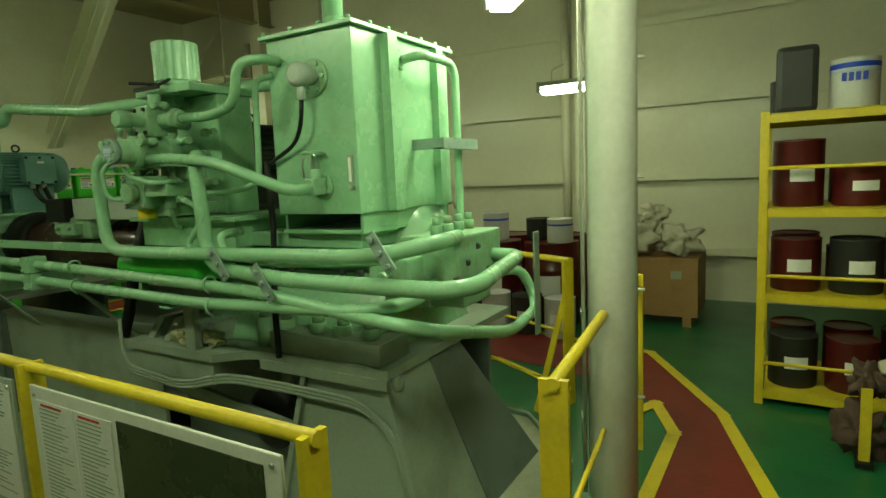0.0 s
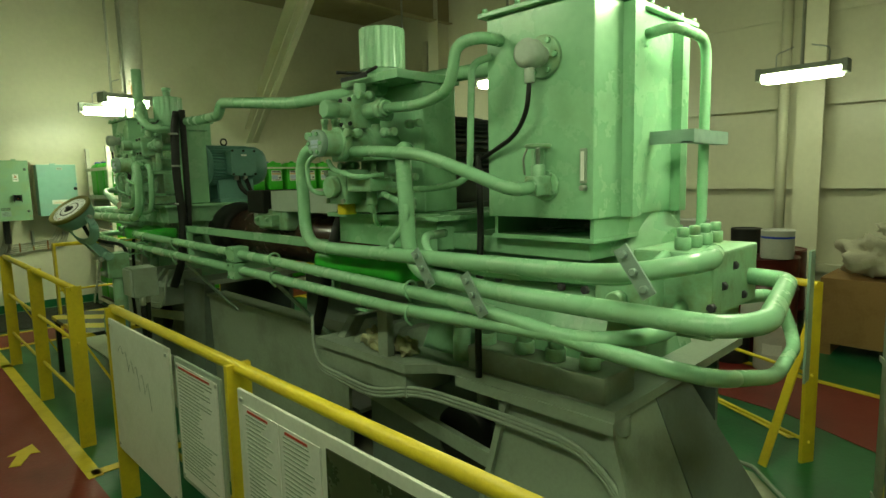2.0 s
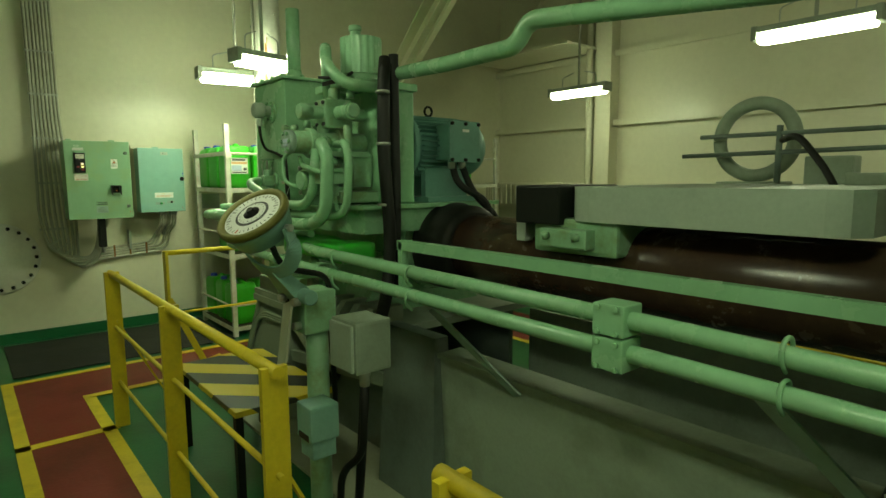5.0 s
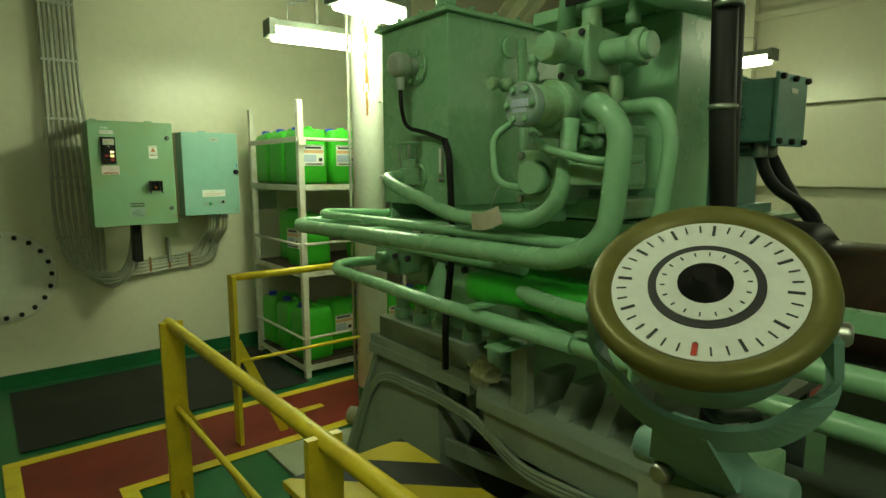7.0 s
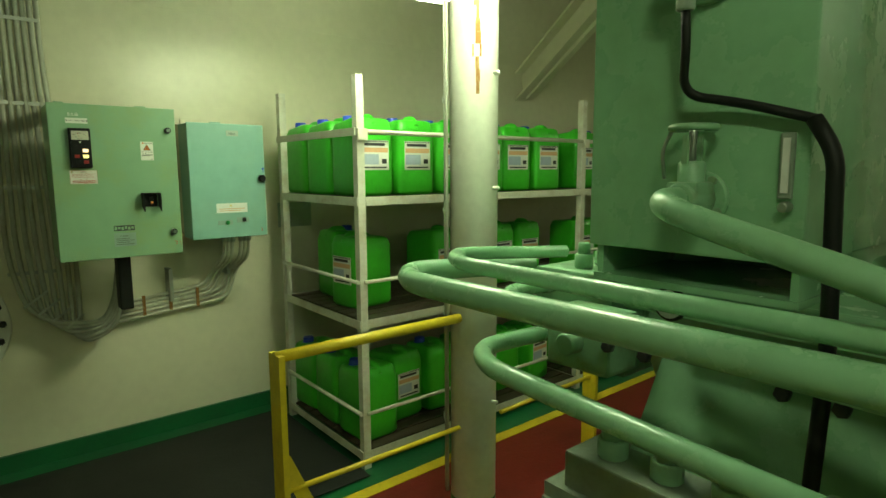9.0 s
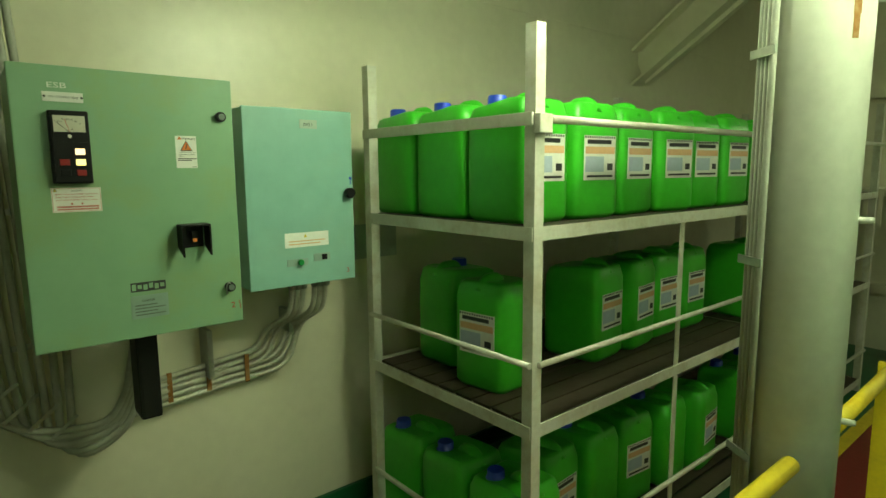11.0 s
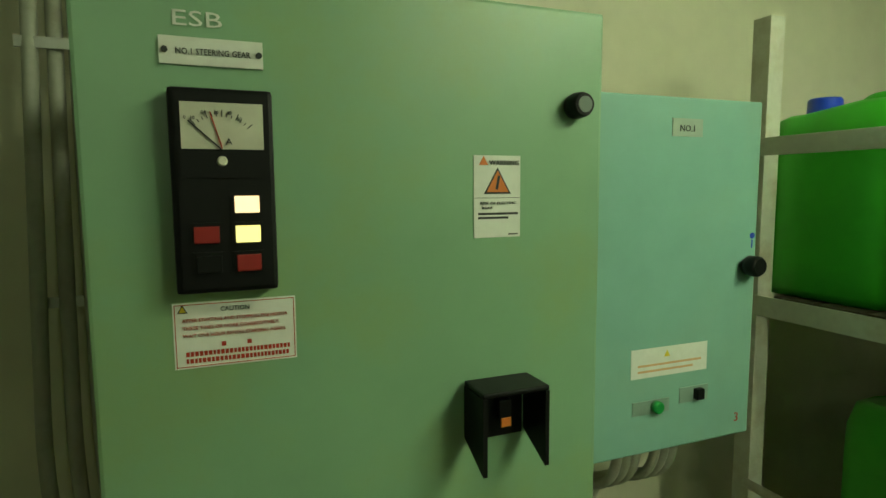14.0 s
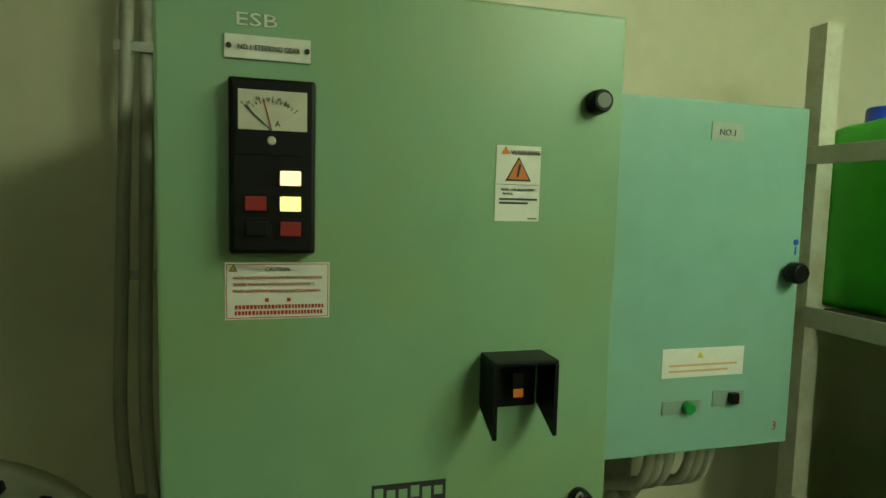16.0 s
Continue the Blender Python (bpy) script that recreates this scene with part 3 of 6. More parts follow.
for s in (-1, 1):
    # foundation
    f = thing("foundation", (1.4, Y(1.9, s), 0), "grey painted welded steel foundation under the cylinder", "foundation", "gear foundations")
    lo, hi = sorted((Y(1.12, s), Y(2.75, s)))
    part("top_plate", prism([(0.7, Y(1.12, s)), (2.1, Y(1.12, s)), (2.1, Y(2.75, s)), (0.84, Y(2.75, s)), (0.84, Y(2.02, s)), (0.8, Y(1.92, s)), (0.7, Y(1.82, s))], 0.76, 0.8), GREYPAINT, f)
    # webs under the top plate hold their shade in the darker grey
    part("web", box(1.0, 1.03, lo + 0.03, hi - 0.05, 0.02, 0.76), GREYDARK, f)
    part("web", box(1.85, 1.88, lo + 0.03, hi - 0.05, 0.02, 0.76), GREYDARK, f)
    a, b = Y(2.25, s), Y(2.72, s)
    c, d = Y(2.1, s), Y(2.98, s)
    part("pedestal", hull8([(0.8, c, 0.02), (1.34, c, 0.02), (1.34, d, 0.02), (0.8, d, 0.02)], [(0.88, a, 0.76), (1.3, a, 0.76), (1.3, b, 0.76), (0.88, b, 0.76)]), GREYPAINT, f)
    # rib in the same shade-darkened grey
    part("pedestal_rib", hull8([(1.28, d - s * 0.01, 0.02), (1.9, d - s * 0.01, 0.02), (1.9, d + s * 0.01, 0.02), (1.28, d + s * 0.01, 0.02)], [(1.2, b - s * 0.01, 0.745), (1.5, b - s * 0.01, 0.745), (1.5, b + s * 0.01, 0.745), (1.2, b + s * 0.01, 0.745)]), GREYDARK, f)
    for w0, w1 in ((c, a), (d, b)):
        k = 0.03 * (1 if w0 < (c + d) / 2 else -1)
        part("pedestal_flange", hull8([(0.775, w0, 0.02), (0.8, w0, 0.02), (0.8, w0 + k, 0.02), (0.775, w0 + k, 0.02)], [(0.855, w1, 0.755), (0.88, w1, 0.755), (0.88, w1 + k, 0.755), (0.855, w1 + k, 0.755)]), GREYPAINT, f)
    part("edge_flange", box(0.83, 0.855, *sorted((Y(2.0, s), Y(2.75, s))), 0.715, 0.76), GREYPAINT, f)
    for q in (2.08, 2.2, 2.72):
        part("hanging_nut", join(cyl((0.925, Y(q, s), 0.76), (0.925, Y(q, s), 0.69), 0.042, 14), turned((0.925, Y(q, s), 0.69), (0, 0, -1), [(0, 0.034), (0.06, 0.034), (0.065, 0.026), (0.1, 0.024)], 6)), GREYPAINT, f)
    part("lower_stringer", bar((0.9, Y(1.15, s), 0.52), (0.86, Y(2.2, s), 0.42), 0.07, 0.03), GREYPAINT, f)
    # front box with ledge
    l2, h2 = sorted((Y(1.15, s), Y(1.8, s)))
    part("front_box", box(0.72, 1.0, l2, h2, 0.64, 0.76), GREYPAINT, f)
    for k in range(4):
        yy = Y(1.22 + 0.14 * k, s)
        part("gusset", hull8([(0.78, yy - 0.028, 0.8), (1.05, yy - 0.028, 0.8), (1.05, yy + 0.028, 0.8), (0.78, yy + 0.028, 0.8)], [(0.86, yy - 0.028, 0.9), (1.05, yy - 0.028, 0.9), (1.05, yy + 0.028, 0.9), (0.86, yy + 0.028, 0.9)]), GREYPAINT, f)
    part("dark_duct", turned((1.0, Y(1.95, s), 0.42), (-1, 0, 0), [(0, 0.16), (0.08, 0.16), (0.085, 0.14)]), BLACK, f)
    for k in (0, 1, 2):
        w = 0.016 * k
        part("armoured_cable", tube([(0.72, Y(1.05, s), 0.9), (0.69, Y(1.1, s), 0.665 - w), (0.69, Y(1.6, s), 0.63 - w), (0.74, Y(1.85, s), 0.7 - w), (0.83, Y(2.2, s), 0.66 - w), (0.83, Y(2.62, s), 0.65 - w), (0.84, Y(2.8 - w, s), 0.5), (0.79, Y(2.93 - w, s), 0.03)], 0.0095, 0.12, 8), GREYPAINT, f, "armoured cable painted over in grey")
    # cylinder
    cy = thing("hydraulic_cylinder", (RX, Y(1.9, s), 0.8), "mint green cast hydraulic ram cylinder", "cylinder", "ram cylinders")
    part("barrel", turned((RX, Y(1.28, s), RZ), (0, s, 0), [(0, 0.2), (0.0, 0.25), (0.05, 0.27), (0.07, 0.235), (0.1, 0.225), (1.25, 0.225), (1.28, 0.26), (1.36, 0.26), (1.37, 0.2), (1.42, 0.19)], 36), MINT, cy)
    lo, hi = sorted((Y(1.45, s), Y(2.6, s)))
    part("saddle", hull8([(0.95, lo, 0.8), (1.85, lo, 0.8), (1.85, hi, 0.8), (0.95, hi, 0.8)], [(1.13, lo + 0.02, 1.15), (1.67, lo + 0.02, 1.15), (1.67, hi - 0.02, 1.15), (1.13, hi - 0.02, 1.15)]), MINT, cy)
    part("top_pad", box(0.92, 1.6, lo, hi - 0.02, 1.3, 1.37, 0.006), MINT, cy)
    part("gland_boot", turned((RX, Y(0.98, s), RZ), (0, s, 0), [(0, 0.2), (0.03, 0.235), (0.12, 0.24), (0.16, 0.25), (0.26, 0.25), (0.3, 0.22)], 32), BLACK, cy, "black rubber bellows over the gland")
    feet = [(0.93, Y(q, s)) for q in (1.95, 2.1, 2.3, 2.45, 2.6)]
    part("foot_block", box(0.86, 1.08, *sorted((Y(2.05, s), Y(2.7, s))), 0.8, 0.9, 0.006), GREYPAINT, cy)
    for (fx, fy) in feet:
        part("foundation_bolt", join(cyl((fx, fy, 0.9 if s * (fy - YC) > 2.05 else 0.8), (fx, fy, 0.95), 0.04, 12), turned((fx, fy, 0.95), (0, 0, 1), [(0, 0.032), (0.05, 0.032), (0.055, 0.025)], 6)), MINT_WORN, cy)
    # end block with valves
    vb = thing("valve_block", (1.25, Y(2.85, s), 1.05), "mint green hydraulic valve block with bolted fittings", "valve block", "valve blocks")
    lo, hi = sorted((Y(2.7, s), Y(2.98, s)))
    part("block", box(1.05, 1.5, lo, hi, 1.12, 1.34, 0.01), MINT_WORN, vb)
    for k, (vx, vz) in enumerate(((1.12, 1.34), (1.22, 1.34), (1.32, 1.34), (1.42, 1.34))):
        part("fitting", join(cyl((vx, Y(2.85, s), vz), (vx, Y(2.85, s), vz + 0.045), 0.028, 12), turned((vx, Y(2.85, s), vz + 0.045), (0, 0, 1), [(0, 0.02), (0.03, 0.02), (0.034, 0.015)], 6)), MINT_WORN, vb)
    part("side_valve", join(box(0.92, 1.06, *sorted((Y(2.62, s), Y(2.82, s))), 1.1, 1.26, 0.012), cyl((0.92, Y(2.72, s), 1.18), (0.87, Y(2.72, s), 1.18), 0.03, 14)), MINT_WORN, vb)
    part("lower_valve", join(box(1.2, 1.48, *sorted((Y(2.75, s), Y(2.93, s))), 1.0, 1.12, 0.012), cyl((1.48, Y(2.84, s), 1.06), (1.58, Y(2.84, s), 1.06), 0.03, 14)), MINT_WORN, vb)
    part("bolt_heads", bolts([(0.9, Y(q, s), z) for q in (2.1, 2.2, 2.5, 2.6) for z in (1.2, 1.26)] + [(1.06 + 0.1 * k, Y(2.98, s), 1.16 + 0.06 * (k % 3)) for k in range(4)], (-1, 0, 0), 0.016, 0.02), INK, vb)
    # pump unit
    pu = thing("pump_unit", (1.0, Y(1.5, s), 1.3), "mint green hydraulic pump unit with valves and piping", "pump unit", "pump units")
    lo, hi = sorted((Y(1.2, s), Y(1.92, s)))
    part("base_plate", box(0.78, 1.75, lo - 0.05, hi + 0.05, 1.43, 1.45), MINT, pu)
    part("pedestal", join(box(0.82, 1.72, lo, hi, 1.3, 1.43), box(1.0, 1.6, lo + 0.1, hi - 0.1, 1.2, 1.31)), MINT, pu)
    part("pump_casing", box(0.98, 1.2, *sorted((Y(1.27, s), Y(1.68, s))), 1.45, 2.06, 0.012), MINT, pu)
    part("casing_top", box(0.82, 1.22, *sorted((Y(1.26, s), Y(1.69, s))), 2.06, 2.1, 0.006), MINT, pu)
    fy = Y(1.42, s)
    bm = bmesh.new()
    n = 72
    for z0, z1, r0 in ((2.1, 2.14, 0.1), (2.14, 2.33, 0.108)):
        ringa = [[bm.verts.new((0.96 + (r0 + (0.0035 if (i // 2) % 2 and z0 > 2.12 else 0)) * math.cos(2 * math.pi * i / n), fy + (r0 + (0.0035 if (i // 2) % 2 and z0 > 2.12 else 0)) * math.sin(2 * math.pi * i / n), z)) for i in range(n)] for z in (z0, z1)]
        for i in range(n):
            bm.faces.new((ringa[0][i], ringa[0][(i + 1) % n], ringa[1][(i + 1) % n], ringa[1][i]))
        bm.faces.new(ringa[1])
        bm.faces.new(ringa[0][::-1])
    part("filter_cap", bm, MINT, pu, "ribbed mint green filter cap")
    part("cap_knob", cyl((0.96, fy, 2.33), (0.96, fy, 2.345), 0.04, 16), MINT_WORN, pu)
    if s > 0:
        part("breather", join(cyl((1.0, fy + 0.12, 2.1), (1.0, fy + 0.12, 2.4), 0.03, 14), cyl((1.0, fy + 0.12, 2.4), (1.0, fy + 0.12, 2.43), 0.036, 14)), MINT_WORN, pu)
    dy = Y(1.46, s)
    pump = part("control_pump", join(cyl((0.98, dy, 1.776), (0.56, dy, 1.776), 0.058, 22), cyl((0.86, dy, 1.776), (0.8, dy, 1.776), 0.085, 22), cyl((0.68, dy, 1.776), (0.64, dy, 1.776), 0.075, 22), box(0.7, 0.95, dy - 0.12, dy + 0.13, 1.7, 1.73, 0.006)), MINT_WORN, pu)
    part("pump_cap", cyl((0.56, dy, 1.776), (0.525, dy, 1.776), 0.06, 22), GALV, pump, "blue-labelled bolted pump cap")
    part("cap_bolts", bolts([(0.525, dy + 0.045 * math.cos(a), 1.776 + 0.045 * math.sin(a)) for a in np.arange(6) * math.pi / 3], (-1, 0, 0), 0.009, 0.01), MINT, pump)
    part("cap_label", box(0.5235, 0.5255, dy - 0.03, dy + 0.03, 1.77, 1.79), LABELBLUE, pump)
    part("cap_label", box(0.522, 0.5255, dy - 0.024, dy + 0.024, 1.755, 1.765), LABELBLUE, pump)
    ky = Y(1.44, s)
    upper = part("upper_valve", join(cyl((0.98, ky, 1.93), (0.6, ky, 1.93), 0.034, 18), box(0.72, 0.88, ky - 0.05, ky + 0.06, 1.85, 2.0, 0.012), cyl((0.66, ky, 1.93), (0.592, ky, 1.93), 0.042, 6), cyl((0.8, ky, 1.99), (0.8, ky, 2.06), 0.03, 14), cyl((0.8, ky - 0.2, 1.93), (0.8, ky, 1.93), 0.036, 16), cyl((0.8, ky - 0.18, 1.93), (0.8, ky - 0.14, 1.93), 0.05, 6), cyl((0.74, ky + 0.02, 1.73), (0.74, ky + 0.02, 1.87), 0.03, 14), cyl((0.84, ky - 0.06, 1.73), (0.84, ky - 0.06, 1.87), 0.022, 14)), MINT_WORN, pu)
    part("valve_screws", bolts([(0.72, ky + q, z) for q in (-0.03, 0.04) for z in (1.87, 1.98)], (-1, 0, 0), 0.01, 0.012), INK, upper)
    ly = Y(1.62, s)
    lower = part("lower_valve", join(box(0.66, 0.8, dy - 0.03, dy + 0.13, 1.5, 1.66, 0.012), cyl((0.66, dy + 0.05, 1.58), (0.62, dy + 0.05, 1.58), 0.05, 20), box(0.64, 0.76, dy - 0.24, dy - 0.07, 1.56, 1.62, 0.006), cyl((0.7, dy - 0.03, 1.59), (0.7, dy - 0.08, 1.59), 0.024, 6), cyl((0.7, dy - 0.17, 1.56), (0.7, dy - 0.17, 1.5), 0.026, 6), cyl((0.7, dy - 0.17, 1.5), (0.7, dy - 0.17, 1.46), 0.012, 10), box(0.74, 0.98, dy - 0.16, dy + 0.16, 1.46, 1.52, 0.01), box(0.86, 0.98, dy - 0.1, dy + 0.12, 1.54, 1.72, 0.01)), MINT_WORN, pu)
    part("yellowed_housing", cyl((0.72, dy + 0.05, 1.5), (0.72, dy + 0.05, 1.45), 0.045, 16), YELLOW if s < 0 else MINT_WORN, lower)
    part("valve_screws", bolts([(0.66, dy + q, z) for q in (-0.015, 0.115) for z in (1.515, 1.645)], (-1, 0, 0), 0.012, 0.014), STEEL, lower)
    rnd = random.Random(11 + s)
    for k in range(14):
        px, py, pz = rnd.uniform(0.66, 0.95), dy + rnd.uniform(-0.22, 0.2), rnd.choice((1.62, 1.68, 1.82, 1.86, 2.0))
        ax = rnd.choice(((-1, 0, 0), (0, -1, 0), (0, 0, 1)))
        part("fitting", turned((px, py, pz), ax, [(0, 0.022), (0.03, 0.022), (0.031, 0.014), (0.06, 0.014), (0.062, 0.019), (0.085, 0.019)], 6), MINT_WORN, pu)
    part("small_pipe", tube([(0.62, dy + 0.04, 1.7), (0.6, dy - 0.02, 1.66), (0.6, dy - 0.2, 1.62), (0.7, dy - 0.26, 1.63)], 0.012, 0.05, 8), MINT, pu)
    part("small_pipe", tube([(0.62, dy + 0.12, 1.74), (0.58, dy + 0.16, 1.7), (0.58, dy + 0.15, 1.56), (0.68, dy + 0.05, 1.54)], 0.011, 0.05, 8), MINT, pu)
    part("small_pipe", tube([(0.7, dy - 0.17, 1.5), (0.72, dy - 0.17, 1.41), (0.8, dy - 0.1, 1.4)], 0.01, 0.04, 8), MINT, pu)
    part("filter_clips", join(bar((0.78, fy - 0.1, 2.09), (0.78, fy + 0.1, 2.09), 0.02, 0.01), tube([(0.74, fy + 0.08, 2.12), (0.86, fy + 0.02, 2.12), (0.84, fy - 0.1, 2.13)], 0.008, 0.02, 6)), BLACK, pu)
    # electric motor
    mo = thing("electric_motor", (1.5, Y(1.42, s), 1.45), "black finned electric motor on the pump unit" if s < 0 else "blue-green electric motor with terminal box", "motor")
    my, mz, mm = Y(1.42, s), 1.77, BLACKMOTOR if s < 0 else MOTOR
    part("frame", turned((1.2, my, mz), (1, 0, 0), [(0, 0.17), (0.03, 0.18), (0.05, 0.155), (0.42, 0.155), (0.44, 0.175), (0.5, 0.175), (0.55, 0.15), (0.57, 0.1)], 32), mm, mo)
    for a in np.linspace(0, 2 * math.pi, 36, endpoint=False):
        dyv, dzv = math.cos(a), math.sin(a)
        part("fin", bar((1.25, my + dyv * 0.165, mz + dzv * 0.165), (1.62, my + dyv * 0.165, mz + dzv * 0.165), 0.03, 0.006, (0, dyv, dzv)), mm, mo)
    part("terminal_box", box(1.36, 1.56, my - 0.27, my - 0.14, mz - 0.08, mz + 0.12, 0.01) if s > 0 else box(1.4, 1.54, my + 0.14, my + 0.24, mz - 0.06, mz + 0.08, 0.01), mm, mo)
    if s > 0:
        part("box_cover", box(1.345, 1.575, my - 0.283, my - 0.2705, mz - 0.095, mz + 0.135, 0.004), mm, mo)
        for bx_ in (1.36, 1.46, 1.56):
            for bz_ in (mz - 0.08, mz + 0.12):
                part("cover_bolt", turned((bx_, my - 0.283, bz_), (0, -1, 0), [(0, 0.01), (0.012, 0.01), (0.015, 0.007)], 8), BLACK, mo)
        part("name_tag", box(1.44, 1.49, my - 0.2855, my - 0.2832, mz + 0.075, mz + 0.09), LABEL, mo)
        part("gland", [cyl((x, my - 0.21, mz - 0.08), (x, my - 0.21, mz - 0.13), 0.022, 12) for x in (1.42, 1.5)], STEEL, mo)
    part("foot", join(box(1.28, 1.64, my - 0.17, my + 0.17, 1.45, 1.48), box(1.3, 1.62, my - 0.12, my - 0.08, 1.48, 1.65), box(1.3, 1.62, my + 0.08, my + 0.12, 1.48, 1.65)), mm, mo)
    part("lifting_eye", tube([(1.42 + 0.028 * math.cos(a), my, mz + 0.21 + 0.028 * math.sin(a)) for a in np.linspace(0, 2 * math.pi, 15)], 0.007, 0.005, 8), BLACK, mo)
    # drip pan under the pumps
    lo, hi = sorted((Y(1.18, s), Y(1.85, s)))
    pan = thing("drip_pan", (0.72, (lo + hi) / 2, 1.16), "bright green plastic drip pan under the pumps", "drip pan", "drip pans")
    bm = box(0.66, 0.88, lo, hi, 1.16, 1.26, 0.035)
    bmesh.ops.subdivide_edges(bm, edges=[e for e in bm.edges if e.calc_length() > 0.3], cuts=14)
    for v in bm.verts:
        v.co += Vector(noise.noise_vector(v.co * 9)) * 0.014
    for fc in bm.faces:
        fc.smooth = True
    part("pan", bm, TRAYGREEN, pan)
    part("bracket", (box(0.6, 1.0, lo + 0.1, lo + 0.14, 1.155, 1.165), box(0.6, 1.0, hi - 0.14, hi - 0.1, 1.155, 1.165)), MINT, pan)

tag = thing("paper_tag", (0.6, 6.72, 1.44), "stained paper tag hung on a pipe", "tag")
part("sheet", ribbon([(0.59, 6.66, 1.47), (0.585, 6.72, 1.445), (0.6, 6.8, 1.44)], 0.055, 0.002, (0, 0.3, 1), 0.03), SACK, tag)
part("string", tube([(0.6, 6.72, 1.47), (0.62, 6.71, 1.54), (0.64, 6.7, 1.56)], 0.002, 0.02, 5), STEEL, tag)
# rams, tiller, trough
ram = thing("steering_ram", (RX, YC, 1.0), "dark greased steel ram between the cylinders", "ram")
part("rod", cyl((RX, Y(1.3, -1), RZ), (RX, Y(1.3, 1), RZ), 0.185, 40), RAM, ram)
part("ram_pin_block", join(box(1.16, 1.64, 5.0, 5.42, 1.27, 1.42, 0.02), cyl((1.4, 5.2, 1.35), (1.4, 5.2, 1.47), 0.1, 24), box(1.1, 1.3, 5.1, 5.34, 1.3, 1.38, 0.01)), MINT_WORN, ram)
part("pin_bolts", bolts([(1.19, y, 1.42) for y in (5.05, 5.2, 5.36)] + [(1.1, y, 1.34) for y in (5.15, 5.3)], (-0.5, 0, 1), 0.02, 0.025), MINT_WORN, ram)
till = thing("tiller", (1.9, 4.9, 1.33), "pale grey rounded steel tiller head", "tiller")
part("head", prism([(1.14, 4.3), (1.16, 4.24), (1.22, 4.2), (2.3, 4.2), (2.3, 5.25), (1.22, 5.25), (1.16, 5.2), (1.14, 5.12)], 1.41, 1.55), TILLERGREY, till)
part("pad", box(1.125, 1.55, 5.255, 5.5, 1.39, 1.555, 0.01), BLACK, till, "black rubber pad")
part("end_plate", box(1.2, 1.6, 5.505, 5.56, 1.3, 1.53, 0.004), TILLERGREY, till)
ind = thing("feedback_gear", (2.5, 4.6, 1.55), "grey pedestal with ring and rods for rudder feedback", "feedback gear")
part("ring", tube([(2.5, 5.05 + 0.19 * math.cos(a), 1.78 + 0.19 * math.sin(a)) for a in np.linspace(0, 2 * math.pi, 33)], 0.035, 0.02, 12), GREYPAINT, ind)
part("stand", join(box(2.38, 2.62, 4.9, 5.2, 1.2, 1.56, 0.01), cyl((2.5, 5.05, 0.02), (2.5, 5.05, 1.22), 0.16), box(2.3, 2.42, 4.55, 4.75, 1.5, 1.68, 0.01), box(2.0, 2.5, 4.2, 4.5, 1.5, 1.6, 0.01)), GREYPAINT, ind)
part("rod", (tube([(2.4, 5.3, 1.8), (2.4, 3.9, 1.8)], 0.012), tube([(2.4, 5.4, 1.7), (2.4, 3.9, 1.72)], 0.012), tube([(2.4, 4.4, 1.55), (2.4, 4.4, 1.82)], 0.015), tube([(2.4, 4.9, 1.55), (2.4, 4.9, 1.84)], 0.015)), GREYDARK, ind)
part("hose", tube([(2.3, 4.85, 1.76), (2.2, 4.75, 1.78), (2.15, 4.6, 1.6), (2.1, 4.5, 1.4)], 0.016, 0.08, 8), BLACK, ind)
tr = thing("ram_trough", (1.2, YC, 0.02), "grey painted steel trough below the ram", "trough")
part("side", join(box(0.89, 0.91, 3.95, 6.18, 0.02, 0.76), box(0.87, 1.02, 3.97, 5.75, 0.76, 0.78)), GREYPAINT, tr)
part("far_side", box(2.0, 2.02, 3.95, 6.18, 0.02, 0.75), GREYPAINT, tr)
# shade down in the trough is put into the colour of these two
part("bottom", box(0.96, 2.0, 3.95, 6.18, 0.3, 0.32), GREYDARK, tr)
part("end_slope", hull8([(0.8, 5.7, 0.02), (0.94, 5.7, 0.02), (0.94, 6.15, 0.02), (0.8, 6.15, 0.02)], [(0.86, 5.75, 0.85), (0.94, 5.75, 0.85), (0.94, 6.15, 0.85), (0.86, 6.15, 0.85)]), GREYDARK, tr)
guard = thing("guard_bar", (0.88, 5.0, 1.0), "mint green angle bar guard along the ram", "guard")
part("angle", join(box(0.86, 0.9, 4.0, 6.04, 1.28, 1.287), box(0.86, 0.867, 4.0, 6.04, 1.24, 1.28), box(0.86, 0.9, 4.0, 4.03, 1.02, 1.28), box(0.86, 0.9, 6.0, 6.03, 1.02, 1.28)), MINT, guard)
part("stay", (bar((0.64, 4.25, 1.07), (0.88, 4.02, 0.72), 0.055, 0.008, (0, 1, 0)), bar((0.64, 5.5, 1.07), (0.88, 5.25, 0.72), 0.055, 0.008, (0, 1, 0))), GALV, guard)


# ---------- pipes ----------
def pipe(name, pts, r, fillet=0.09, mat=MINT, label="mint green painted hydraulic pipe", group="hydraulic pipes"):
    return solid(name, tube(pts, r, fillet, 14), mat, label, "pipe", group)


